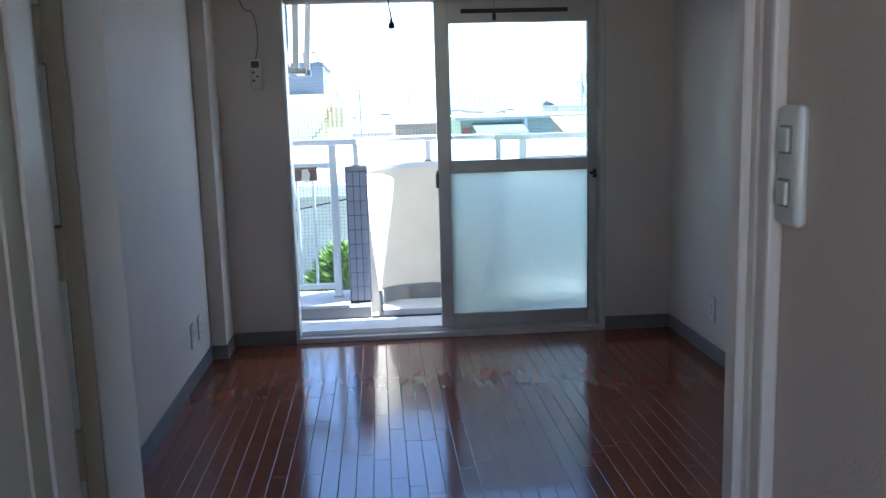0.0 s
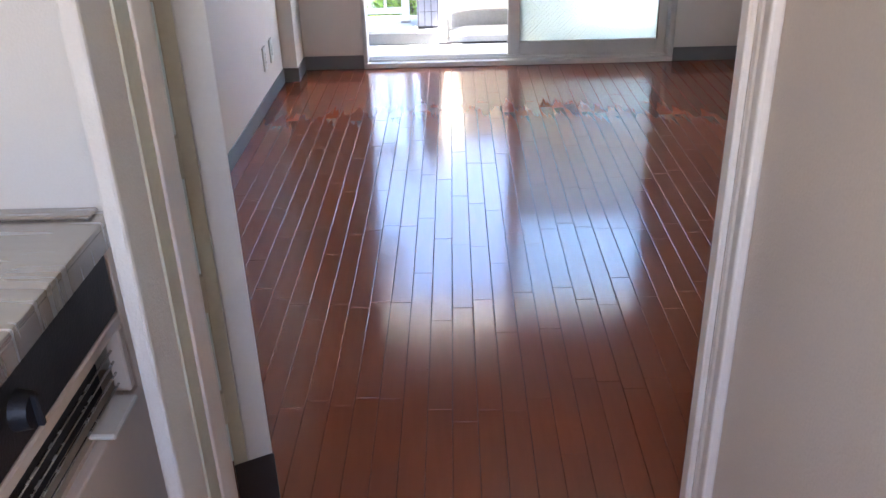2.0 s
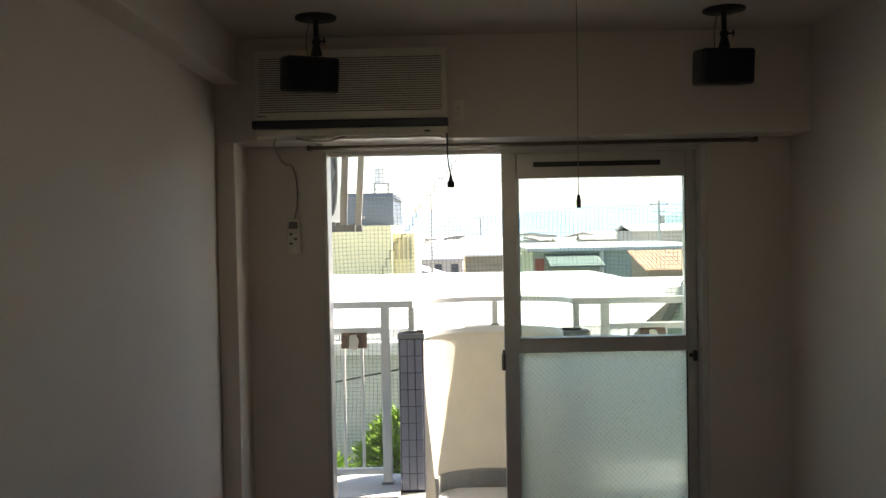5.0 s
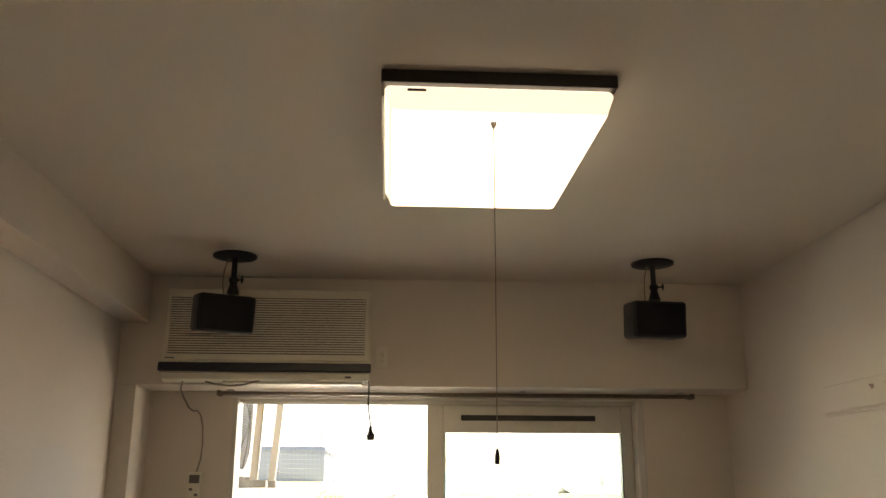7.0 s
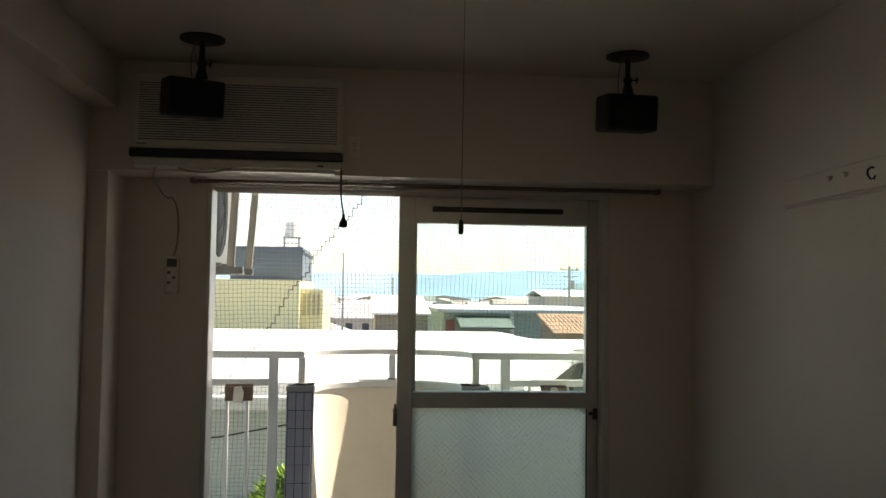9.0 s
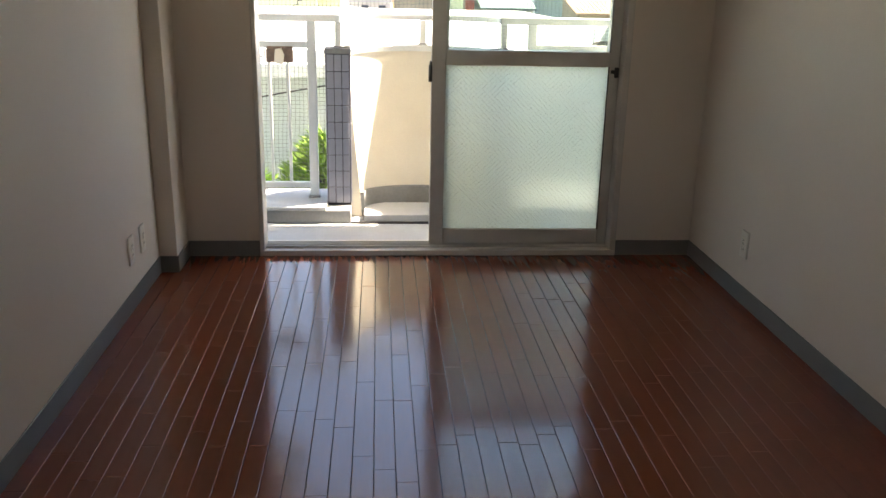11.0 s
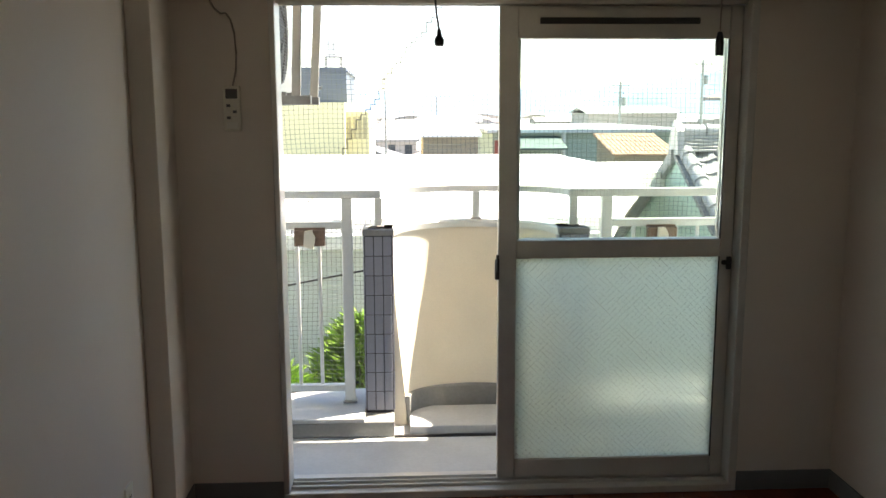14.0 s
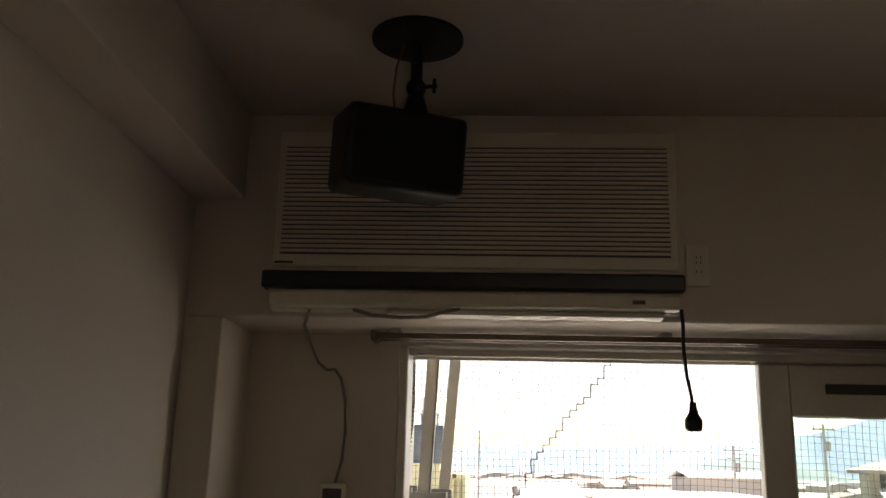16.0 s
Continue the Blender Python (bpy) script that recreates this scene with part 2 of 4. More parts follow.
def mesh_of(name, bm, material, smooth=False):
    bmesh.ops.recalc_face_normals(bm, faces=bm.faces)
    me = bpy.data.meshes.new(name)
    bm.to_mesh(me)
    bm.free()
    me.materials.append(material)
    if smooth:
        me.shade_smooth()
        me.set_sharp_from_angle(angle=radians(35))
    return me


def base_of(ob):
    m = ob.matrix_basis.copy()
    return base_of(ob.parent) @ ob.matrix_parent_inverse @ m if ob.parent else m


def part(name, bm, material, parent=None, label="", smooth=False):
    """One mesh object, built in the room's own metres, under a thing or a part."""
    ob = new(name, mesh_of(name, bm, material, smooth))
    if parent is not None:
        ob.parent = parent
        ob.matrix_parent_inverse = base_of(parent).inverted()
    return tagged(ob, label)


def thing(name, at, label, category, group=""):
    ob = new(name)
    ob.empty_display_size = 0.05
    ob.matrix_basis = Matrix.Translation(at)
    return tagged(ob, label, category, group)


def built(name, bm, material, label="", smooth=False):
    return tagged(part(name, bm, material, None, label, smooth), kind="structure")


def B(*a, **k):
    return bx(bmesh.new(), *a, **k)


# ---- the room's shell ----
XL, XR, YN, YS, H = -1.335, 1.290, 4.500, 0.740, 2.400
COLX, COLY, BEAMZ, WBX, WBZ = -1.252, 4.256, 1.945, -1.225, 2.200

floor = built("floor", B(XL - 0.06, XR + 0.06, 0.38, YN + 0.04, -0.12, -0.013), GROOVE, "glossy red-brown narrow strip flooring")
built("kitchen_floor", B(-1.6, 0.2, -1.6, 0.44, -0.12, 0.0025), mat("kitchen_vinyl", (0.40, 0.34, 0.27), 0.45, vary=0.1), "beige vinyl kitchen floor")
built("door_sill", B(-0.772, -0.036, 0.43, 0.50, -0.005, 0.007, bevel=0.002), FRAME_PAINT, "flat painted threshold strip")
built("wall_west", B(XL - 0.1, XL, YS - 0.1, YN + 0.15, -0.12, H), WALLPAPER, "off-white textured wallpaper wall")
built("wall_east", B(XR, XR + 0.1, 0.42, YN + 0.15, -0.12, H), WALLPAPER, "off-white textured wallpaper wall")
built("ceiling", B(XL - 0.1, XR + 0.1, 0.44, YN + 0.15, H, H + 0.12), CEILING, "cream papered ceiling")
built("ceiling_kitchen", B(-1.7, 0.2, -1.7, 0.44, H, H + 0.12), CEILING, "cream papered kitchen ceiling")
nw = bmesh.new()
bx(nw, XL, -0.9, YN, YN + 0.15, -0.12, H)
bx(nw, 0.9, XR, YN, YN + 0.15, -0.12, H)
bx(nw, -0.9, 0.9, YN, YN + 0.15, 1.935, H)
bx(nw, -0.9, 0.9, YN + 0.01, YN + 0.15, -0.12, -0.002)
built("wall_north", nw, WALLPAPER, "off-white textured wallpaper wall round the window")
built("column", B(XL, COLX, COLY, YN, 0, BEAMZ, bevel=0.004, seg=2), WALLPAPER, "wallpapered corner column")
built("beam_north", B(XL, XR, COLY, YN, BEAMZ, H, bevel=0.004, seg=2), WALLPAPER, "wallpapered ceiling beam above the window")
built("beam_west", B(XL, WBX, YS, COLY, WBZ, H, bevel=0.004, seg=2), WALLPAPER, "wallpapered ceiling beam along the wall")
sw = bmesh.new()
bx(sw, -0.02, XR, 0.42, 0.48, -0.01, H)
bx(sw, XL - 0.16, -0.80, 0.65, 0.75, -0.01, H)
bx(sw, -0.80, -0.775, 0.453, 0.69, -0.01, H, bevel=0.005, seg=2)
bx(sw, -0.775, -0.02, 0.42, 0.52, 2.06, H)
built("wall_south", sw, WALLPAPER, "wallpapered wall with the doorway")
built("wall_kitchen_east", B(-0.02, 0.10, -1.6, 0.42, -0.01, H), mat("kitchen_wallpaper", (0.66, 0.545, 0.445), 0.75, vary=0.06, scale=2, fine=240, bump=0.4), "beige textured kitchen wallpaper wall")
built("wall_kitchen_west", B(-1.6, -1.5, -1.6, 0.65, -0.01, H), WALLPAPER, "off-white kitchen wall")
# the opening in this wall is added to go with the fill lamp
ks = bmesh.new()
bx(ks, -1.6, -1.08, -1.7, -1.6, -0.01, H)
bx(ks, -0.16, 0.148, -1.7, -1.6, -0.01, H)
bx(ks, -1.08, -0.16, -1.7, -1.6, -0.01, 0.99)
bx(ks, -1.08, -0.16, -1.7, -1.6, 2.11, H)
built("wall_kitchen_south", ks, WALLPAPER, "off-white kitchen wall with an unseen opening added for the fill light")

BH, BT = 0.080, 0.007


def skirting(name, x0, x1, y0, y1):
    built(name, B(x0, x1, y0, y1, 0, BH, bevel=0.002), BASEBOARD, "grey vinyl baseboard")


skirting("baseboard_west", XL, XL + BT, 0.75, COLY - BT)
skirting("baseboard_east", XR - BT, XR, 0.48 + BT, YN - BT)
skirting("baseboard_column_front", XL, COLX + BT, COLY - BT, COLY)
skirting("baseboard_column_side", COLX, COLX + BT, COLY, YN - BT)
skirting("baseboard_north_a", COLX, -0.902, YN - BT, YN)
skirting("baseboard_north_b", 0.902, XR, YN - BT, YN)
skirting("baseboard_south", 0.0, XR - BT, 0.48, 0.48 + BT)
skirting("baseboard_south_west", XL + BT, -0.80, 0.75, 0.75 + BT)

# ---- sliding balcony window ----
win = thing("window_1", (0, 4.55, 0), "half-open aluminium sliding balcony window with a frosted lower pane", "window")
win["kind"] = "structure"
FY0, FY1 = 4.488, 4.625
part("jamb", B(-0.9, -0.878, FY0, FY1, 0.03, 1.918, bevel=0.003), ALU, win)
part("jamb", B(0.868, 0.9, FY0, FY1, 0.03, 1.918, bevel=0.003), ALU, win)
part("head", B(-0.9, 0.9, FY0, FY1, 1.918, 1.938, bevel=0.003), ALU, win)
sill = bmesh.new()
bx(sill, -0.9, 0.9, FY0, FY1 + 0.05, 0.0, 0.030, bevel=0.003)
for yy in (4.535, 4.578, 4.612):
    bx(sill, -0.878, 0.868, yy - 0.003, yy + 0.003, 0.030, 0.042)
part("window_sill", sill, ALU, win)
for yy in (4.535, 4.612):
    part("track_lip", B(-0.878, 0.868, yy - 0.003, yy + 0.003, 1.902, 1.918), ALU, win)


def sash(name, x0, x1, y0, y1, label):
    z0, z1 = 0.044, 1.900
    s = part(name, B(x0, x0 + 0.070, y0, y1, z0, z1, bevel=0.003), ALU, win, label)
    part("stile", B(x1 - 0.050, x1, y0, y1, z0, z1, bevel=0.003), ALU, s)
    part("bottom_rail", B(x0 + 0.070, x1 - 0.050, y0 + 0.002, y1 - 0.002, z0, 0.121, bevel=0.003), ALU, s)
    part("middle_rail", B(x0 + 0.070, x1 - 0.050, y0 + 0.001, y1 - 0.001, 0.945, 1.016, bevel=0.003), ALU, s)
    part("top_rail", B(x0 + 0.070, x1 - 0.050, y0 + 0.002, y1 - 0.002, 1.780, z1, bevel=0.003), ALU, s)
    gy = (y0 + y1) / 2
    up = part("upper_pane", B(x0 + 0.070, x1 - 0.050, gy - 0.002, gy + 0.002, 1.016, 1.780), CLEAR, s, "clear glass pane")
    up.visible_shadow = False
    lo = part("lower_pane", B(x0 + 0.070, x1 - 0.050, gy - 0.002, gy + 0.002, 0.121, 0.945), FROST if y0 < 4.58 else FIGURED, s, "frosted wired glass pane")
    lo.visible_shadow = False
    return s, gy


inner, gy = sash("inner_sash", -0.056, 0.866, 4.560, 4.592, "aluminium sash with clear and frosted panes")
wires = bmesh.new()
gx0, gx1, gz0, gz1 = 0.014, 0.816, 0.121, 0.945
for k in range(-46, 46):
    for sgn in (1, -1):
        c = (gx0 + gx1) / 2 + k * 0.026
        zc = (gz0 + gz1) / 2
        lo_s, hi_s = gz0 - zc, gz1 - zc
        a, b = (gx0 - c) * sgn, (gx1 - c) * sgn
        s0, s1 = max(lo_s, min(a, b)), min(hi_s, max(a, b))
        if s1 - s0 > 0.01:
            tube(wires, [(c + sgn * s0, gy - 0.004, zc + s0), (c + sgn * s1, gy - 0.004, zc + s1)], 0.0003, 3)
tagged(part("wire_mesh", wires, WIRE, inner, "diagonal wire mesh in the frosted pane"), kind="stuff")
slot = part("vent_slot", B(0.095, 0.700, 4.556, 4.562, 1.832, 1.856, bevel=0.002), ALU_DARK, inner, "dark ventilation slot")
part("vent_slider", B(0.60, 0.66, 4.552, 4.558, 1.838, 1.850, bevel=0.002), ALU_DARK, inner)
lock = bmesh.new()
bx(lock, -0.070, -0.052, 4.548, 4.562, 0.865, 0.945, bevel=0.004, seg=2)
bx(lock, -0.066, -0.056, 4.534, 4.550, 0.90, 0.965, bevel=0.003)
part("crescent_lock", lock, ALU_DARK, inner, "dark metal crescent lock")
catch = bmesh.new()
bx(catch, 0.842, 0.862, 4.546, 4.562, 0.895, 0.945, bevel=0.004, seg=2)
bx(catch, 0.822, 0.846, 4.540, 4.556, 0.915, 0.932, bevel=0.003)
part("side_catch", catch, ALU_DARK, inner, "dark sash side catch")
part("gasket", B(0.811, 0.8165, 4.5585, 4.5605, 0.121, 0.945), ALU_DARK, inner)
part("gasket", B(0.811, 0.8165, 4.5585, 4.5605, 1.016, 1.780), ALU_DARK, inner)
sash("outer_sash", -0.040, 0.866, 4.597, 4.628, "outer aluminium sash slid behind the inner one")

rail = thing("curtain_rail", (0.08, 4.42, BEAMZ), "double aluminium curtain rail fixed under the beam", "curtain rail")
for y, z in ((4.405, 1.930), (4.440, 1.930)):
    part("track", B(-0.945, 1.095, y - 0.007, y + 0.007, z - 0.007, z + 0.006, bevel=0.002), BRONZE, rail)
for x in (-0.9, -0.3, 0.35, 1.05):
    part("holder", B(x - 0.012, x + 0.012, 4.394, 4.452, 1.936, BEAMZ, bevel=0.002), ALU, rail)
for x in (-0.948, 1.098):
    part("end_stop", B(x - 0.008, x + 0.008, 4.394, 4.452, 1.918, 1.940, bevel=0.003), BRONZE, rail)

# ---- door frame and open door ----
df = thing("door_frame_1", (-0.35, 0.70, 0), "painted wooden door frame with rebated posts", "door frame")
df["kind"] = "structure"
part("post", B(-0.7755, -0.767, 0.592, 0.655, 0, 2.03, bevel=0.002), FRAME_PAINT, df)
# olive colour puts the shade of the groove before the post on this strip
part("stop", B(-0.7755, -0.771, 0.545, 0.590, 0, 2.03), FRAME_OLIVE, df)
part("post", B(-0.036, -0.0195, 0.436, 0.484, 0, 2.03, bevel=0.003), FRAME_PAINT, df)
part("stop", B(-0.046, -0.036, 0.448, 0.476, 0, 2.03, bevel=0.002), FRAME_PAINT, df)
part("casing", B(-0.036, -0.0205, 0.410, 0.434, 0, 2.06, bevel=0.004, seg=2), FRAME_PAINT, df)
part("head", B(-0.775, -0.0195, 0.436, 0.53, 2.03, 2.06, bevel=0.003), FRAME_PAINT, df)
part("strike_plate", B(-0.0385, -0.0355, 0.4765, 0.4835, 1.00, 1.10, bevel=0.001), CHROME, df, "worn metal strike plate")

door = thing("door_1", (-0.768, 0.92, 0.0), "open off-white room door with lever handles", "door")
door["kind"] = "structure"
DM = Matrix.Translation((-0.768, 0.92, 0)) @ Matrix.Rotation(math.atan2(0.455, 0.89), 4, "Z")
# the leaf runs along the local y from its hinge edge; x is negative towards its kitchen face
leaf = part("leaf", B(-0.052, 0, 0, 0.70, 0.012, 2.02, bevel=0.002, m=DM), DOOR_SKIN, door)
part("edge_strip", B(-0.080, -0.052, 0.004, 0.020, 0.012, 2.02, bevel=0.002, m=DM), FRAME_OLIVE, door, "yellowish hinge edge strip")
part("kick_plate", B(-0.082, 0.002, -0.004, 0.0, 0.012, 0.150, bevel=0.001, m=DM), DARK_RUBBER, door, "dark plate at the foot of the hinge edge")
for z in (0.30, 0.56, 0.83, 1.13, 1.43, 1.73):
    h = bmesh.new()
    cyl(h, DM @ Vector((-0.086, -0.002, z - 0.037)), DM @ Vector((-0.086, -0.002, z + 0.037)), 0.0075, n=10)
    bx(h, -0.100, -0.080, -0.001, 0.002, z - 0.037, z + 0.037, m=DM)
    part("hinge", h, FRAME_OLIVE, door, smooth=True)
# strips whose pale colour carries the gap's brightness between the hinges
for z0, z1 in ((0.16, 0.26), (0.34, 0.52), (0.60, 0.79), (0.87, 1.09), (1.17, 1.39), (1.47, 1.69), (1.77, 2.02)):
    part("gap_light_strip", B(-0.095, -0.080, 0.001, 0.004, z0, z1, bevel=0.001, m=DM), GAP_LIGHT, door, "pale glossy strip painted as the bright gap between the hinges")
for side in (0.0, -0.052):
    out = 1 if side == 0 else -1
    plate = part("escutcheon", B(min(side, side + out * 0.007), max(side, side + out * 0.007), 0.625, 0.665, 0.745, 0.945, bevel=0.002, m=DM), CHROME, door, "worn metal handle plate")
    lev = bmesh.new()
    cyl(lev, DM @ Vector((side, 0.645, 0.870)), DM @ Vector((side + out * 0.05, 0.645, 0.870)), 0.010, n=12)
    bx(lev, min(side + out * 0.042, side + out * 0.060), max(side + out * 0.042, side + out * 0.060), 0.535, 0.655, 0.859, 0.881, bevel=0.006, seg=2, m=DM)
    part("lever", lev, CHROME, plate, "dull metal lever", smooth=True)
    kn = bmesh.new()
    cyl(kn, DM @ Vector((side, 0.645, 0.790)), DM @ Vector((side + out * 0.022, 0.645, 0.790)), 0.009, n=12)
    part("thumb_turn", kn, CHROME, plate, smooth=True)
part("latch_face", B(-0.036, -0.016, 0.699, 0.702, 0.785, 0.925, m=DM), CHROME, door)

# ---- kitchen unit beside the doorway ----
KX, KZ = -0.873, 0.838
top = thing("worktop", (-1.18, 0.2, 0.84), "stainless steel kitchen worktop with a dull front edge", "worktop")
wt = bmesh.new()
bx(wt, -1.5, KX, -1.2, 0.649, KZ - 0.012, KZ, bevel=0.004, seg=2)
bx(wt, KX - 0.012, KX, -1.2, 0.649, KZ - 0.045, KZ - 0.010, bevel=0.002)
bx(wt, -1.5, KX - 0.02, 0.615, 0.649, KZ, KZ + 0.006, bevel=0.002)
part("steel_top", wt, STEEL, top)
stove = thing("built_in_stove", (-1.15, 0.25, 0.6), "black built-in stove front with a round knob and wire grill", "stove")
part("fascia", B(-1.45, KX - 0.006, -0.35, 0.605, 0.693, 0.792, bevel=0.004, seg=2), BLACK, stove, "black glossy control panel")
for y in (0.30, -0.05):
    k = bmesh.new()
    cyl(k, (KX - 0.008, y, 0.743), (KX + 0.014, y, 0.743), 0.026, 0.022, 20)
    bx(k, KX + 0.012, KX + 0.022, y - 0.004, y + 0.004, 0.721, 0.765, bevel=0.002)
    part("knob", k, BLACK, stove, smooth=True)
part("indicator", B(KX - 0.007, KX - 0.004, 0.205, 0.220, 0.720, 0.730), WHITE_PLASTIC, stove)
fr = bmesh.new()
bx(fr, KX - 0.03, KX - 0.004, -0.35, 0.605, 0.670, 0.691, bevel=0.003)
bx(fr, KX - 0.03, KX - 0.004, 0.585, 0.605, 0.558, 0.670, bevel=0.003)
part("grill_frame", fr, CABINET, stove, "beige grill surround")
part("grill_recess", B(-1.45, KX - 0.05, -0.35, 0.585, 0.558, 0.670), BLACK, stove)
for i in range(5):
    w = bmesh.new()
    z = 0.576 + 0.020 * i
    tube(w, [(KX - 0.02, -0.35, z), (KX - 0.02, 0.582, z)], 0.0022, 6)
    part("grill_bar", w, STEEL, stove)
part("pull_tab", B(KX - 0.03, KX + 0.012, 0.47, 0.57, 0.556, 0.566, bevel=0.003), WHITE_PLASTIC, stove, "white pull tab")
cab = thing("base_cabinet", (-1.18, 0.2, 0.0), "cream kitchen base cabinet under the stove", "cabinet")
part("body", B(-1.5, KX - 0.022, -1.2, 0.648, 0.06, 0.556), CABINET, cab)
cd = part("door", B(KX - 0.021, KX - 0.002, 0.06, 0.610, 0.07, 0.552, bevel=0.003, seg=2), CABINET, cab)
part("handle", B(KX - 0.002, KX + 0.014, 0.10, 0.20, 0.493, 0.503, bevel=0.003), STEEL, cd)
cd = part("door", B(KX - 0.021, KX - 0.002, -1.19, 0.054, 0.07, 0.552, bevel=0.003, seg=2), CABINET, cab)
part("handle", B(KX - 0.002, KX + 0.014, -0.10, 0.0, 0.493, 0.503, bevel=0.003), STEEL, cd)
part("end_filler", B(KX - 0.022, KX - 0.006, 0.612, 0.648, 0.06, 0.792, bevel=0.002), CABINET, cab)
part("plinth", B(-1.5, KX - 0.06, -1.2, 0.648, 0.003, 0.06), DARK_RUBBER, cab)

# ---- wall plates ----
sp = thing("light_switch", (-0.02, 0.378, 1.26), "ivory wall switch plate with two rockers beside the doorway", "switch")
part("plate", B(-0.032, -0.0201, 0.366, 0.409, 1.205, 1.312, bevel=0.006, seg=3), PLASTIC, sp, smooth=True)
for z in (1.282, 1.235):
    # grey rim in place of the shaded inset line round each rocker
    part("rocker_shade_rim", B(-0.0335, -0.0315, 0.377, 0.398, z - 0.0125, z + 0.0125, bevel=0.0005), CABLE, sp)
    part("rocker", B(-0.0365, -0.0325, 0.379, 0.396, z - 0.0105, z + 0.0105, bevel=0.001), PLASTIC, sp)


def outlet(at, turn, label, group="wall outlets near the floor", size=(1, 1)):
    """A plate that faces -y before it is turned."""
    ob = thing("wall_outlet", at, label, "outlet", group)
    m = Matrix.Translation(at) @ Matrix.Rotation(radians(turn), 4, "Z") @ Matrix.Diagonal((size[0], 1, size[1], 1))
    part("plate", B(-0.035, 0.035, -0.009, 0.0, -0.060, 0.060, bevel=0.003, seg=2, m=m), PLASTIC, ob, smooth=True)
    part("insert", B(-0.013, 0.013, -0.0105, -0.008, -0.036, 0.036, bevel=0.0008, m=m), WHITE_PLASTIC, ob)
    for z in (-0.020, 0.006, 0.020):
        for x in (-0.006, 0.006):
            part("socket_hole", B(x - 0.0012, x + 0.0012, -0.0112, -0.0100, z - 0.004, z + 0.004, m=m), ALU_DARK, ob)
    return ob


outlet((XL, 3.812, 0.250), 90, "ivory power outlet low on the papered wall")
outlet((XL, 3.985, 0.250), 90, "ivory aerial outlet low on the papered wall")
outlet((XR, 3.838, 0.262), -90, "ivory power outlet low on the papered wall")
outlet((-0.260, COLY, 2.065), 0, "small ivory power outlet on the beam beside the air conditioner", "outlet on the beam", (0.72, 0.75))

# ---- picture board with hooks on the wall ----
board = thing("hanging_board", (XR, 2.3, 1.83), "painted wall board with hooks", "wall board")
part("board", B(XR - 0.010, XR, 0.76, 3.62, 1.790, 1.880, bevel=0.003), WALLPAPER, board, "thin board papered like the wall")
part("lower_moulding", B(XR - 0.013, XR - 0.001, 0.76, 3.60, 1.778, 1.786, bevel=0.002), WALLPAPER, board)
for y in (3.29, 3.20):
    peg = bmesh.new()
    cyl(peg, (XR - 0.010, y, 1.852), (XR - 0.024, y, 1.846), 0.006, 0.009, 10)
    part("peg", peg, FRAME_PAINT, board, smooth=True)
hk = bmesh.new()
tube(hk, [(XR - 0.010, 3.060, 1.850), (XR - 0.020, 3.060, 1.850), (XR - 0.032, 3.056, 1.841), (XR - 0.036, 3.050, 1.826), (XR - 0.030, 3.044, 1.813), (XR - 0.022, 3.040, 1.815), (XR - 0.020, 3.038, 1.824)], 0.003, 8)
part("hook", hk, ALU_DARK, board, "dark metal hook", smooth=True)

# ---- wall air conditioner ----
ac = thing("air_conditioner", (-0.72, COLY, 1.95), "aged white wall air conditioner with a navy strip", "air conditioner")
AX0, AX1, AF = -1.142, -0.308, 4.190
part("casing", prism(bmesh.new(), [(COLY, 1.955), (COLY, 2.335), (AF + 0.02, 2.335), (AF, 2.315), (AF - 0.002, 2.03), (AF + 0.004, 1.985), (AF + 0.03, 1.955)], "x", AX0, AX1), WHITE_PLASTIC, ac)
part("front_panel", B(AX0 + 0.004, AX1 - 0.004, AF - 0.010, AF, 2.036, 2.330, bevel=0.004, seg=2), WHITE_PLASTIC, ac)
# flat dark sheet that gives the slots between the slats their shade
part("grille_shade", B(AX0 + 0.022, AX1 - 0.022, AF - 0.0115, AF - 0.009, 2.062, 2.300), GREY_SLOT, ac)
sl = bmesh.new()
for i in range(24):
    z = 2.066 + i * 0.0099
    bx(sl, AX0 + 0.022, AX1 - 0.022, AF - 0.0155, AF - 0.0105, z, z + 0.0058)
part("grille_slats", sl, WHITE_PLASTIC, ac, "fine horizontal grille slats")
part("navy_strip", B(AX0 - 0.012, AX1 + 0.004, AF - 0.016, AF + 0.03, 1.992, 2.028, bevel=0.005, seg=2), NAVY, ac, "navy plastic strip")
part("lower_lip", B(AX0 + 0.002, AX1 - 0.002, AF - 0.006, AF + 0.03, 1.958, 1.990, bevel=0.006, seg=2), WHITE_PLASTIC, ac)
part("louvre", B(AX0 + 0.24, AX1 - 0.03, AF + 0.02, AF + 0.10, 1.946, 1.956, bevel=0.002), WHITE_PLASTIC, ac)
part("badge", B(AX0 + 0.012, AX0 + 0.050, AF - 0.0115, AF - 0.0095, 2.043, 2.047), ALU_DARK, ac)
part("receiver_window", B(AX1 - 0.10, AX1 - 0.075, AF - 0.0065, AF - 0.0055, 1.968, 1.976), ALU_DARK, ac)
loop = bmesh.new()
tube(loop, [(-0.97, 4.22, 1.956), (-0.93, 4.22, 1.944), (-0.87, 4.20, 1.937), (-0.82, 4.20, 1.939), (-0.78, 4.20, 1.950), (-0.75, 4.20, 1.958)], 0.004, 8)
part("loose_cable", loop, CABLE, ac, "loose grey cable under the casing", smooth=True)
cord = thing("power_cord", (-0.312, 4.20, 1.955), "black power cord with a plug hanging from the air conditioner", "power cord")
cb = bmesh.new()
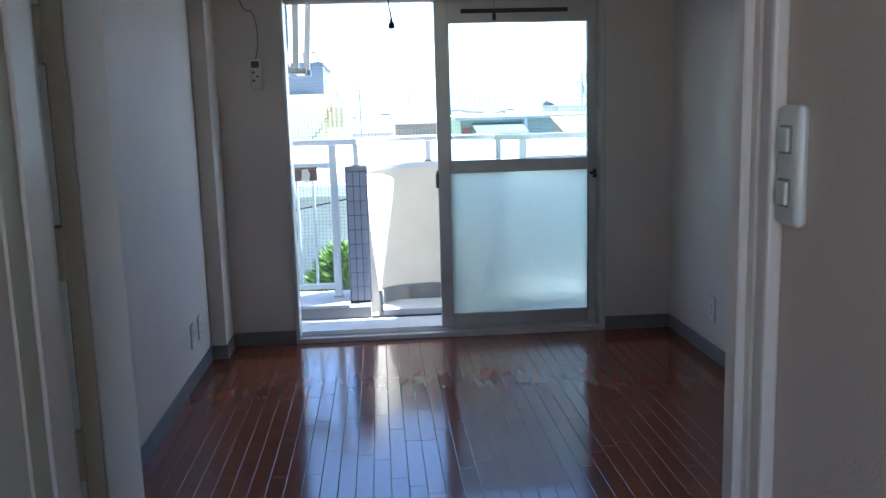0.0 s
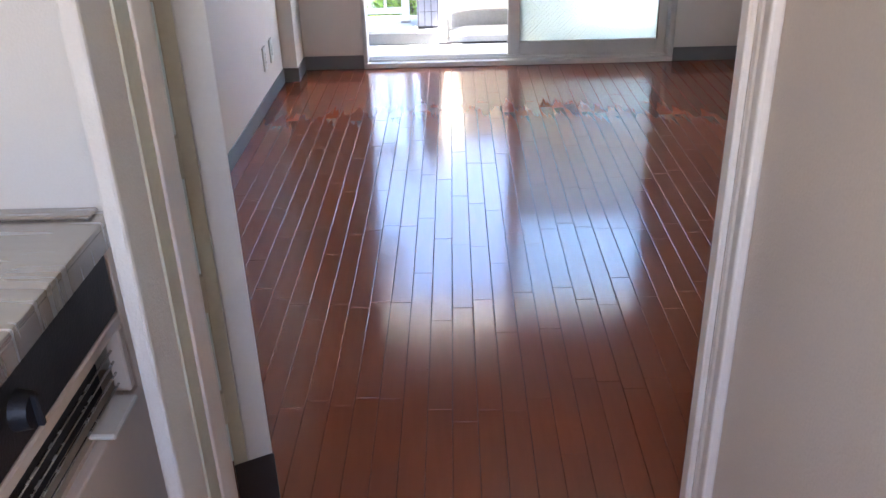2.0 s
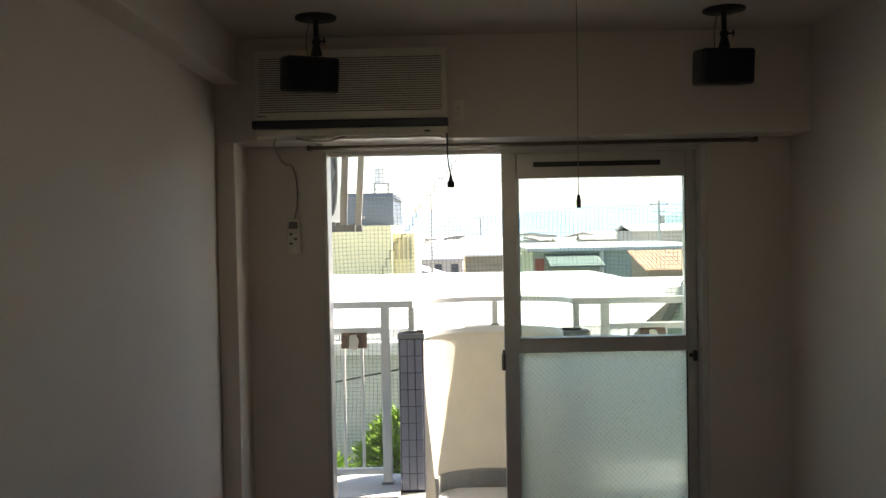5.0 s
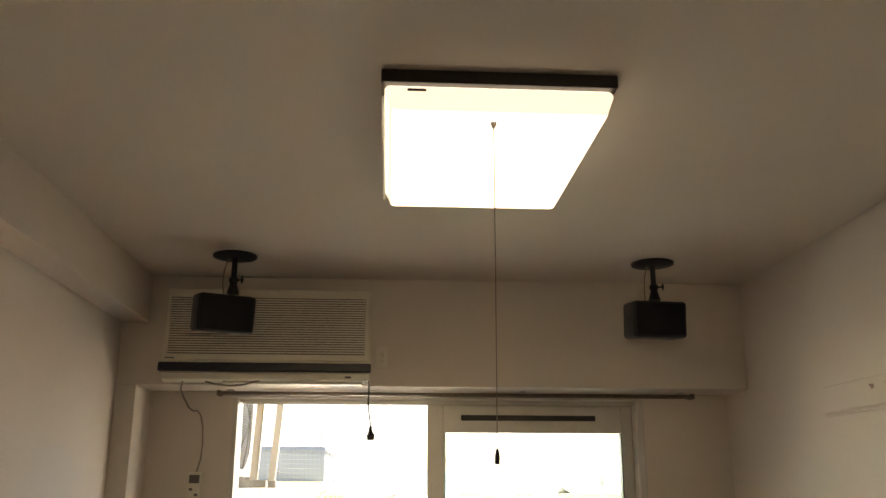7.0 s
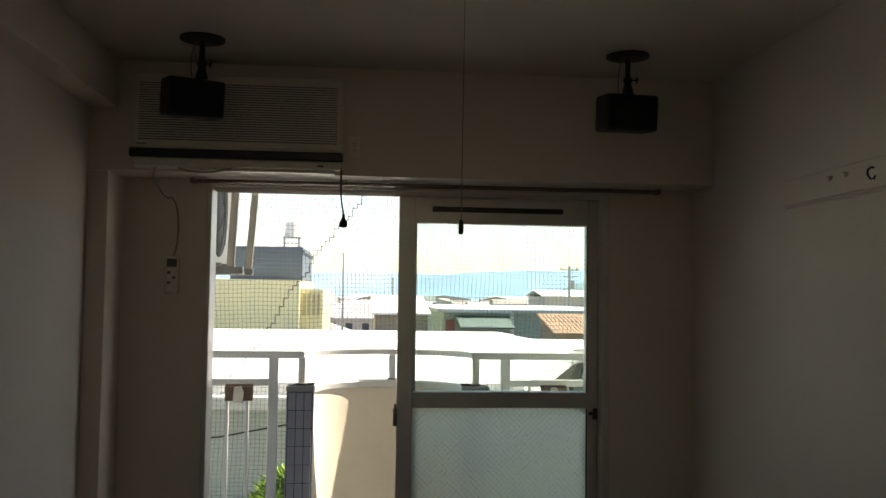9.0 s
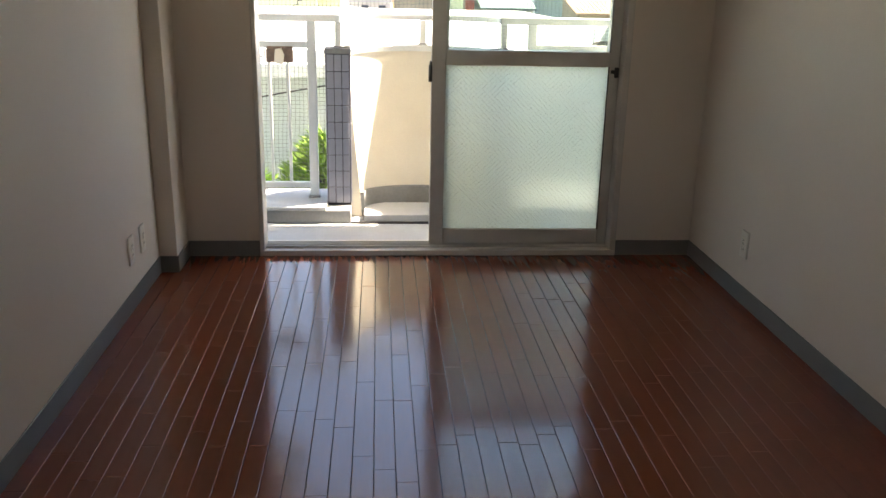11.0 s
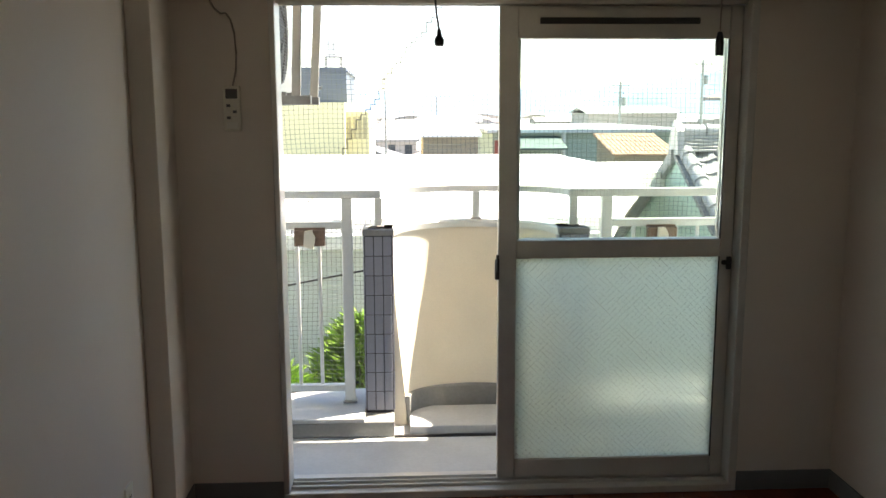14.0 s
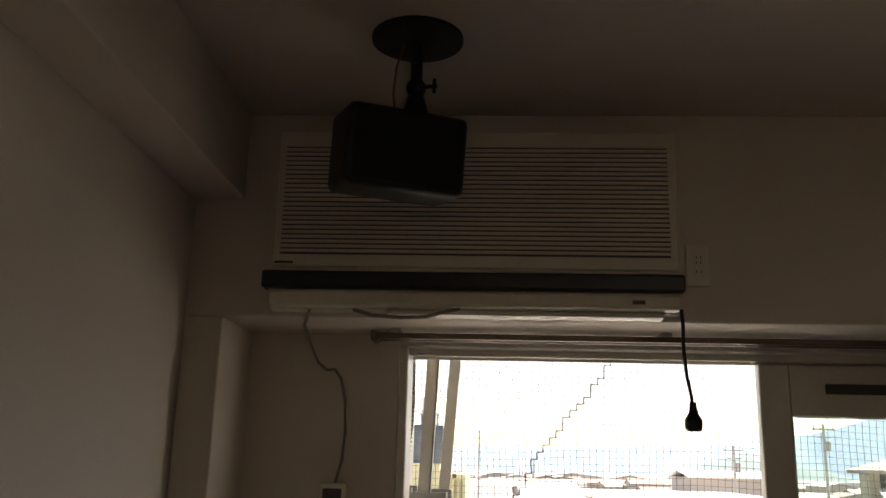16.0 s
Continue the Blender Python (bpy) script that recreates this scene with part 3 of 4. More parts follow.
tube(cb, [(-0.312, 4.19, 1.96), (-0.310, 4.19, 1.93), (-0.311, 4.19, 1.88), (-0.307, 4.19, 1.83), (-0.300, 4.19, 1.79), (-0.298, 4.19, 1.765)], 0.0036, 8)
part("cord", cb, BLACK_CABLE, cord, smooth=True)
pl = bmesh.new()
for z0, z1, r0, r1 in ((1.780, 1.760, 0.0055, 0.0085), (1.760, 1.746, 0.0085, 0.0165), (1.746, 1.729, 0.0170, 0.0160), (1.729, 1.724, 0.0160, 0.0120)):
    cyl(pl, (-0.298, 4.19, z0), (-0.298, 4.19, z1), r0, r1, 18)
part("plug", pl, BLACK, cord, smooth=True)

rc = thing("wall_remote", (-1.039, YN, 1.525), "ivory wired wall controller with buttons", "remote control")
part("housing", B(-1.070, -1.008, 4.478, YN, 1.442, 1.606, bevel=0.006, seg=3), WHITE_PLASTIC, rc, smooth=True)
part("display", B(-1.060, -1.018, 4.4765, 4.4785, 1.560, 1.594), GREY_SLOT, rc, "grey display window")
for i in range(3):
    for j in range(2):
        part("button", B(-1.058 + 0.022 * j, -1.044 + 0.022 * j, 4.475, 4.4785, 1.530 - 0.022 * i, 1.540 - 0.022 * i, bevel=0.001), PLASTIC if (i + j) % 2 else GREY_SLOT, rc)
part("flap", B(-1.060, -1.018, 4.4755, 4.4785, 1.452, 1.476, bevel=0.001), PLASTIC, rc)
rw = bmesh.new()
tube(rw, [(-1.036, 4.492, 1.604), (-1.022, 4.492, 1.66), (-1.018, 4.492, 1.72), (-1.022, 4.492, 1.79), (-1.034, 4.492, 1.84), (-1.050, 4.492, 1.862), (-1.068, 4.492, 1.86)], 0.0035, 8)
part("lead", rw, CABLE, rc, "loosely curved grey lead", smooth=True)
rw = bmesh.new()
tube(rw, [(-1.068, 4.492, 1.86), (-1.085, 4.47, 1.875), (-1.09, 4.40, 1.905), (-1.085, 4.30, 1.935), (-1.06, 4.22, 1.955)], 0.0035, 8)
part("lead", rw, CABLE, rc, smooth=True)

# ---- ceiling light ----
cl = thing("ceiling_light", (-0.017, 2.69, H), "square ceiling light, lit, with a white cover and pull cord", "ceiling light")
LX0, LX1, LY0, LY1 = -0.250, 0.248, 2.350, 3.018
part("base", B(LX0 - 0.006, LX1 + 0.006, LY0 - 0.012, LY1 + 0.006, H - 0.030, H, bevel=0.003), mat("dark_wood_base", (0.02, 0.014, 0.012), 0.4, vary=0.3, scale=12), cl, "dark wooden base frame")
part("side_rail", B(LX0 - 0.006, LX0 + 0.002, LY0 - 0.005, LY1, H - 0.062, H - 0.030, bevel=0.002), WHITE_PLASTIC, cl)
cov = bmesh.new()
bx(cov, LX0, LX1, LY0, LY1, H - 0.088, H - 0.030, bevel=0.014, seg=4)
for v in cov.verts:
    if v.co.z < H - 0.06:
        v.co.x += 0.014 if v.co.x < -0.017 else -0.010
        v.co.y += 0.010 if v.co.y < 2.7 else -0.006
cover = part("cover", cov, LAMP_COVER, cl, "glowing white acrylic cover", smooth=True)
cover.data.materials.append(LAMP_SKIRT)
for face in cover.data.polygons:
    if abs(face.normal.z) < 0.6:
        face.material_index = 1
part("maker_plate", B(LX0 + 0.05, LX0 + 0.09, LY0 - 0.0015, LY0 + 0.001, H - 0.046, H - 0.041), ALU_DARK, cl)
cap = bmesh.new()
cyl(cap, (-0.009, 2.410, H - 0.086), (-0.009, 2.410, H - 0.100), 0.008, 0.004, 10)
part("cord_eye", cap, CABLE, cl)
pc = bmesh.new()
tube(pc, [(-0.009, 2.410, H - 0.098), (-0.010, 2.410, 2.0), (-0.012, 2.410, 1.612)], 0.0011, 5)
part("pull_cord", pc, CABLE, cl, "long thin pull cord")
kb = bmesh.new()
cyl(kb, (-0.012, 2.410, 1.614), (-0.012, 2.410, 1.602), 0.003, 0.0055, 10)
cyl(kb, (-0.012, 2.410, 1.602), (-0.012, 2.410, 1.584), 0.0058, 0.0052, 10)
part("cord_knob", kb, BLACK, cl)


# ---- ceiling speakers ----
def speaker(x, y, box_at, turn, tilt, label):
    ob = thing("ceiling_speaker", (x, y, H), label, "speaker", "pair of ceiling speakers")
    d = bmesh.new()
    cyl(d, (x, y, H), (x, y, H - 0.007), 0.083, 0.083, 28)
    cyl(d, (x, y, H - 0.007), (x, y, H - 0.012), 0.080, 0.055, 28)
    part("ceiling_plate", d, BLACK, ob, smooth=True)
    r = bmesh.new()
    cyl(r, (x, y, H - 0.010), (x, y, H - 0.085), 0.0105, n=12)
    bmesh.ops.create_uvsphere(r, u_segments=14, v_segments=10, radius=0.018, matrix=Matrix.Translation((x, y, H - 0.098)))
    cyl(r, (x, y, H - 0.10), (x, y, H - 0.15), 0.010, 0.024, 12)
    part("stem", r, BLACK, ob, smooth=True)
    w = bmesh.new()
    cyl(w, (x + 0.010, y - 0.004, H - 0.098), (x + 0.038, y - 0.010, H - 0.098), 0.0035, n=8)
    bx(w, x + 0.030, x + 0.036, y - 0.012, y - 0.008, H - 0.112, H - 0.084, bevel=0.001)
    part("wing_screw", w, BLACK, ob)
    m = Matrix.Translation(box_at) @ Matrix.Rotation(radians(turn), 4, "Z") @ Matrix.Rotation(radians(tilt), 4, "X")
    part("cabinet", B(-0.106, 0.106, -0.045, 0.085, -0.070, 0.070, bevel=0.014, seg=3, m=m), BLACK, ob, "black speaker cabinet", smooth=True)
    part("grille", B(-0.097, 0.097, -0.052, -0.043, -0.061, 0.061, bevel=0.004, seg=2, m=m), mat("speaker_cloth", (0.009, 0.010, 0.014), 0.85, vary=0.2, fine=400, bump=0.4), ob, "black speaker cloth")
    lead = bmesh.new()
    tube(lead, [(x - 0.022, y, H - 0.008), (x - 0.036, y - 0.005, H - 0.06), (x - 0.040, y - 0.004, H - 0.11), (x - 0.034, y + 0.01, H - 0.16)], 0.0022, 6)
    part("wire", lead, BRASS, ob, smooth=True)
    return ob


speaker(0.803, 3.915, (0.796, 3.885, 2.166), 4, 6, "black speaker on a ceiling bracket")
speaker(-0.826, 3.905, (-0.846, 3.875, 2.166), 24, 8, "black speaker on a ceiling bracket before the air conditioner")

# ---- balcony ----
BZ = -0.060
built("balcony_floor", B(-2.6, 2.6, YN + 0.15, 5.95, -0.25, BZ), CONCRETE, "smooth grey balcony floor")
built("balcony_ceiling", B(-2.6, 2.6, YN + 0.15, 5.81, 2.33, 2.50), CREAM_MORTAR, "balcony slab overhead")
built("outer_wall", B(-2.6, XL - 0.1, YN, YN + 0.15, -6, 5), CREAM_MORTAR, "cream outer wall beside the room")
built("outer_wall_east", B(XR + 0.1, 2.6, YN, YN + 0.15, -6, 5), CREAM_MORTAR, "cream outer wall beside the room")
for x0, x1, nm in ((-2.6, -0.476, "kerb_a"), (0.345, 2.6, "kerb_b")):
    built(nm, B(x0, x1, 5.30 if x0 < 0 else 5.30, 5.74, BZ, 0.018, bevel=0.006, seg=2), CONCRETE_DARK, "concrete kerb under the balcony railing")
for x0, x1, nm in ((-2.6, -0.62, "kerb_top_a"), (0.49, 2.6, "kerb_top_b")):
    built(nm, B(x0, x1, 5.285, 5.75, 0.018, 0.042, bevel=0.006, seg=2), CONCRETE, "smooth light kerb coping")
built("gutter", B(-0.476, 0.345, 5.285, 5.297, BZ, BZ + 0.012), DARK_RUBBER, "dark gutter joint")
built("bay_floor", B(-0.40, 0.30, 5.30, 5.60, BZ, -0.008, bevel=0.004), CONCRETE, "raised floor of the curved bay")

# the curved bay of the parapet, flared towards its rim
CX, CY = -0.065, 5.46


def bay_ring(a, b, z, n=36):
    return [(CX + a * math.cos(math.pi * k / n), CY + b * math.sin(math.pi * k / n), z) for k in range(n + 1)]


def bay_shell(levels, closed=True):
    bm = bmesh.new()
    rows = [[bm.verts.new(p) for p in bay_ring(a, b, z)] for a, b, z in levels]
    pairs = list(zip(rows, rows[1:])) + ([(rows[-1], rows[0])] if closed else [])
    for r, q in pairs:
        for k in range(len(r) - 1):
            bm.faces.new((r[k], r[k + 1], q[k + 1], q[k]))
    for k in (0, -1):
        bm.faces.new([r[k] for r in rows])
    return bm


bay = thing("curved_parapet", (CX, CY, BZ), "cream plastered curved balcony parapet bay", "parapet")
part("wall", bay_shell([(0.345, 0.19, BZ), (0.360, 0.215, 0.12), (0.395, 0.29, 0.50), (0.415, 0.36, 0.905), (0.535, 0.48, 0.905), (0.50, 0.42, BZ - 0.2)]), CREAM_MORTAR, bay, smooth=True)
part("rim", bay_shell([(0.405, 0.345, 0.905), (0.403, 0.343, 0.935), (0.412, 0.352, 0.945), (0.535, 0.485, 0.945), (0.545, 0.495, 0.935), (0.545, 0.495, 0.905)]), RAIL, bay, "white painted rim", smooth=True)
part("skirting", bay_shell([(0.328, 0.172, BZ), (0.334, 0.182, 0.082), (0.338, 0.188, 0.089), (0.36, 0.22, 0.089), (0.35, 0.20, BZ)]), CONCRETE_DARK, bay, "dark waterproof skirting", smooth=True)


# tiled pillars
def pillar(x0, x1, label):
    ob = thing("tiled_pillar", ((x0 + x1) / 2, 5.52, BZ), label, "pillar", "pair of tiled balcony pillars")
    part("core", B(x0 + 0.004, x1 - 0.004, 5.434, 5.60, BZ, 0.915), GROUT, ob)
    part("cap", B(x0 - 0.004, x1 + 0.004, 5.422, 5.62, 0.915, 0.945, bevel=0.004, seg=2), CONCRETE_DARK, ob, "dark coping stone")
    tw, th = (x1 - x0 - 0.012) / 3, 0.098
    me = mesh_of("tile", B(-tw / 2 + 0.002, tw / 2 - 0.002, -0.004, 0.004, -th / 2 + 0.002, th / 2 - 0.002, bevel=0.0015), TILE)
    ms = mesh_of("tile", B(-0.004, 0.004, -0.024, 0.024, -th / 2 + 0.002, th / 2 - 0.002, bevel=0.0015), TILE)
    for j in range(9):
        z = 0.912 - th / 2 - j * th  # nine courses down to the kerb
        spots = [(me, (x0 + 0.006 + tw * (i + 0.5), 5.433, z)) for i in range(3)]
        spots += [(ms, (xs, 5.463 + 0.052 * i, z)) for xs in (x0 + 0.002, x1 - 0.002) for i in range(3)]
        for data, at in spots:
            t = new("tile", data)
            t.parent = ob
            t.matrix_parent_inverse = base_of(ob).inverted()
            t.matrix_basis = Matrix.Translation(at) @ Matrix.Rotation(random.uniform(-0.012, 0.012), 4, "Z")


pillar(-0.618, -0.474, "slate-grey tiled balcony pillar with dark joints")
pillar(0.345, 0.489, "slate-grey tiled balcony pillar with dark joints")

# metal railing
rl = thing("balcony_railing", (0, 5.55, 0.042), "white painted steel balcony railing bowed round the bay", "railing")
RZ = 1.128
bow = [(CX + 0.49 * math.cos(math.pi * k / 24), 5.535 + 0.31 * math.sin(math.pi * k / 24)) for k in range(25)]


def band(pts, half, z0, z1):
    """A flat bar of that half width that follows points in the plan."""
    bm = bmesh.new()
    rings = []
    for i, p in enumerate(pts):
        a, b = Vector(pts[max(i - 1, 0)]), Vector(pts[min(i + 1, len(pts) - 1)])
        n = (b - a).normalized()
        n = Vector((-n.y, n.x)) * half
        p = Vector(p)
        rings.append([bm.verts.new((*(p + n), z0)), bm.verts.new((*(p + n), z1 - 0.006)), bm.verts.new((*(p + n * 0.7), z1)), bm.verts.new((*(p - n * 0.7), z1)), bm.verts.new((*(p - n), z1 - 0.006)), bm.verts.new((*(p - n), z0))])
    for r, q in zip(rings, rings[1:]):
        for k in range(6):
            bm.faces.new((r[k], r[(k + 1) % 6], q[(k + 1) % 6], q[k]))
    bm.faces.new(rings[0])
    bm.faces.new(rings[-1])
    return bm


part("bowed_rail", band(bow, 0.024, RZ - 0.036, RZ), RAIL, rl, smooth=True)
part("top_rail", B(-2.5, -0.535, 5.515, 5.563, RZ - 0.040, RZ, bevel=0.006, seg=2), RAIL, rl)
part("top_rail", B(0.405, 2.5, 5.515, 5.563, RZ - 0.040, RZ, bevel=0.006, seg=2), RAIL, rl)
for x, y in ((-0.545, 5.53), (CX + 0.03, 5.835), (0.428, 5.53)):
    part("short_post", B(x - 0.019, x + 0.019, y - 0.019, y + 0.019, 0.949, RZ - 0.038, bevel=0.003), RAIL, rl)
    part("foot", B(x - 0.028, x + 0.028, y - 0.028, y + 0.028, 0.9455, 0.954, bevel=0.002), GALV, rl)
for s, x in ((-1, -0.702), (1, 0.600)):
    part("main_post", B(x - 0.026, x + 0.026, 5.520, 5.572, 0.042, RZ - 0.038, bevel=0.004), RAIL, rl)
    part("foot", B(x - 0.036, x + 0.036, 5.510, 5.582, 0.042, 0.054, bevel=0.003), GALV, rl)
    xa, xb = (-2.5, x - 0.026) if s < 0 else (x + 0.026, 2.5)
    part("middle_rail", B(xa, xb, 5.528, 5.562, 0.936, 0.974, bevel=0.004), RAIL, rl)
    part("bottom_rail", B(xa, xb, 5.528, 5.562, 0.100, 0.136, bevel=0.004), RAIL, rl)
    for i in range(15):
        bxp = x + s * (0.140 + 0.109 * i)
        part("baluster", B(bxp - 0.009, bxp + 0.009, 5.536, 5.554, 0.136, 0.936, bevel=0.002), RAIL, rl)


def pole_bracket(x0, x1, label):
    ob = thing("pole_bracket", ((x0 + x1) / 2, 5.50, 0.90), label, "laundry bracket", "laundry pole brackets")
    part("plate", B(x0, x0 + 0.055, 5.498, 5.526, 0.855, 0.935, bevel=0.004), RUST, ob)
    part("plate", B(x1 - 0.062, x1, 5.498, 5.526, 0.855, 0.935, bevel=0.004), RUST, ob)
    c = (x0 + x1) / 2
    part("clamp", prism(bmesh.new(), [(c - 0.030, 0.855), (c + 0.018, 0.842), (c + 0.030, 0.90), (c + 0.012, 0.935), (c - 0.024, 0.93)], "y", 5.485, 5.528), WHITE_PLASTIC, ob, "chalky white clamp")
    part("back_strap", B(x0, x1, 5.526, 5.532, 0.925, 0.945, bevel=0.002), RUST, ob)


pole_bracket(-0.960, -0.808, "rusty laundry pole bracket on the railing")
pole_bracket(0.80, 0.95, "rusty laundry pole bracket on the railing")


def loose_cable(name, pts, label):
    bm = bmesh.new()
    tube(bm, pts, 0.005, 6)
    tagged(part(name, bm, BLACK_CABLE, None, label, smooth=True), category="cable")


loose_cable("slack_cable", [(-2.4, 5.60, 0.52), (-1.6, 5.595, 0.58), (-1.25, 5.59, 0.625), (-1.0, 5.588, 0.645), (-0.86, 5.585, 0.672), (-0.70, 5.59, 0.70), (-0.58, 5.60, 0.72)], "black cable slung along the balcony railing")
loose_cable("low_cable", [(-2.4, 5.59, 0.08), (-1.5, 5.59, 0.075), (-1.1, 5.585, 0.075), (-0.92, 5.585, 0.090), (-0.76, 5.59, 0.11), (-0.66, 5.60, 0.125)], "black cable along the foot of the railing")

# hung outdoor unit
ou = thing("outdoor_unit", (-1.12, 5.12, 1.585), "pale outdoor air conditioning unit hung from the balcony slab", "outdoor unit")
part("casing", B(-1.24, -0.938, 4.72, 5.44, 1.590, 2.160, bevel=0.012, seg=2), UNIT, ou)
gr = bmesh.new()
cyl(gr, (-0.939, 5.05, 1.860), (-0.934, 5.05, 1.860), 0.235, 0.228, 40)
part("fan_recess", gr, BLACK, ou, "dark fan opening")
gb = bmesh.new()
for i in range(35):
    z = 1.860 - 0.221 + 0.013 * i
    hw = math.sqrt(max(0.0, 0.230 ** 2 - (z - 1.860) ** 2))
    if hw > 0.02:
        out = 0.022 * (hw / 0.230)
        tube(gb, [(-0.934, 5.05 - hw, z), (-0.934 + out * 0.75, 5.05 - hw * 0.5, z), (-0.934 + out, 5.05, z), (-0.934 + out * 0.75, 5.05 + hw * 0.5, z), (-0.934, 5.05 + hw, z)], 0.0026, 5)
for k in range(8):
    a = math.pi * k / 4
    tube(gb, [(-0.910, 5.05, 1.860), (-0.917, 5.05 + 0.115 * math.cos(a), 1.860 + 0.115 * math.sin(a)), (-0.934, 5.05 + 0.23 * math.cos(a), 1.860 + 0.23 * math.sin(a))], 0.003, 5)
tagged(part("fan_guard", gb, GREY_SLOT, ou, "grey wire fan guard"), kind="stuff")
for dx in (-0.22, -0.02):
    part("foot_rail", B(-1.19, -0.89, 4.80 + dx + 0.25, 4.84 + dx + 0.25, 1.578, 1.592), GALV, ou)
hg = thing("unit_hanger", (-1.05, 5.15, 2.33), "galvanised angle hanger for the outdoor unit", "hanger frame")
for y in (4.965, 5.335):
    for x in ((-0.871 if y < 5 else -0.834), -1.300):
        an = bmesh.new()
        bx(an, x - 0.014, x + 0.020, y - 0.002, y + 0.003, 1.545, 2.33)
        bx(an, x + 0.016 if x > -1 else x - 0.020, x + 0.021 if x > -1 else x - 0.015, y - 0.002, y + 0.036, 1.545, 2.33)
        lean = 0.034 if y < 5 else 0.052
        if x > -1:
            for v in an.verts:
                v.co.x += lean * (v.co.z - 1.545) / 0.785
        part("hanger_leg", an, UNIT, hg)
    part("cross_bar", B(-1.32, -0.802, y - 0.020, y + 0.022, 1.542, 1.578, bevel=0.002), GALV, hg)
part("side_bar", B(-0.880, -0.842, 4.965, 5.335, 1.545, 1.560), GALV, hg)
part("bolt_head", cyl(bmesh.new(), (-0.803, 5.345, 1.62), (-0.790, 5.345, 1.62), 0.008, n=6), GALV, hg)

# bird net
NY = 5.93


def net_y(x, z):
    return NY + 0.022 * math.sin(2.3 * x + 1.1 * z) + 0.016 * math.sin(5.1 * z - 1.7 * x)


def warp(x, z):
    return (x + 0.010 * math.sin(3.1 * z + 2.0 * x) + 0.004 * math.sin(11 * z + 5 * x), net_y(x, z), z + 0.012 * math.sin(2.7 * x + 0.8 * z) + 0.004 * math.sin(13 * x))


verts, faces = [], []


def strand(pts, r):
    k0 = len(verts)
    for x, y, z in pts:
        verts.extend(((x - r, y, z - r), (x + r, y, z - r * 0.2), (x, y + r, z + r)))
    for i in range(len(pts) - 1):
        a, b = k0 + 3 * i, k0 + 3 * i + 3
        faces.extend(((a, a + 1, b + 1, b), (a + 1, a + 2, b + 2, b + 1), (a + 2, a, b, b + 2)))


CELL = 0.0255
for i in range(-70, 71):
    strand([warp(i * CELL, -0.10 + 0.081 * k) for k in range(31)], 0.0009)
for j in range(96):
    strand([warp(-1.80 + 0.12 * k, -0.10 + j * CELL) for k in range(31)], 0.0009)
nm = bpy.data.meshes.new("bird_net")
nm.from_pydata(verts, [], faces)
nm.materials.append(NET)
tagged(new("bird_net", nm), "fine grey bird net hung before the balcony", "bird net", kind="stuff")
verts, faces = [], []
pts, gx, gz = [], -1.05, 0.865
seam = random.Random(4)
while gz < 2.3:
    pts.append(warp(gx, gz))
    gx += CELL
    pts.append(warp(gx, gz))
    gz += CELL * (2 if seam.random() < 0.36 else 1)
strand([(x, y - 0.004, z) for x, y, z in pts], 0.0022)
nm = bpy.data.meshes.new("net_seam")
nm.from_pydata(verts, [], faces)
nm.materials.append(BLACK_CABLE)
tagged(new("net_seam", nm), "dark stepped lacing seam across the bird net", "net seam")

# ---- neighbouring buildings and town ----
GZ = -6.0
built("ground", B(-2500, 2500, 5.0, 3200, GZ - 1, GZ), GROUND, "distant ground between the houses")
warehouse = thing("warehouse", (-4, 11, GZ), "low warehouse with a bright white sheet roof", "building")
part("wall", B(-14, 0.95, 7.12, 15.2, GZ, 0.62), PALE_WALL, warehouse, "pale blue-grey wall")
ro = bmesh.new()
prism(ro, [(-14.2, 7.0), (0.98, 7.0), (1.50, 8.6), (2.35, 11.0), (3.9, 12.3), (3.9, 13.1), (2.25, 13.2), (2.1, 15.4), (-14.2, 16.0)], "z", 0.62, 0.80)
part("roof", ro, WHITE_ROOF, warehouse)
part("gutter", B(-14.2, 0.98, 6.93, 7.0, 0.60, 0.71, bevel=0.01), RAIL, warehouse)

yb = thing("yellow_building", (-2.8, 20, GZ), "cream-yellow block with a slate-blue roof house", "building")
part("wall", B(-4.4, -1.55, 18.6, 24, GZ, 1.68), YELLOW_WALL, yb)
part("lower_wing", B(-1.55, -1.08, 18.9, 23, GZ, 1.50), YELLOW_WALL, yb)
part("roof_house", B(-3.05, -1.54, 19.2, 22.5, 1.68, 2.39), BLUE_SHEET, yb, "slate-blue metal roof house")
part("roof_edge", B(-3.10, -1.50, 19.15, 22.55, 2.29, 2.32), BLUE_SHEET, yb)
for i in range(4):
    w = part("window", B(-1.50 + 0.10 * i, -1.44 + 0.10 * i, 18.88, 18.91, 0.95, 1.40), LOUVRE, yb)
wt2 = thing("water_tank", (-1.86, 20.15, 2.39), "small grey roof water tank on legs", "water tank")
for x in (-2.02, -1.70):
    for y in (20.0, 20.3):
        part("leg", B(x - 0.012, x + 0.012, y - 0.012, y + 0.012, 2.39, 2.64), GALV, wt2)
part("tank", cyl(bmesh.new(), (-1.86, 20.15, 2.66), (-1.86, 20.15, 2.98), 0.165, 0.150, 18), UNIT, wt2, smooth=True)
part("platform", B(-2.06, -1.66, 19.96, 20.34, 2.635, 2.660), GALV, wt2)
part("brace", B(-2.02, -1.70, 19.985, 20.005, 2.50, 2.52), GALV, wt2)


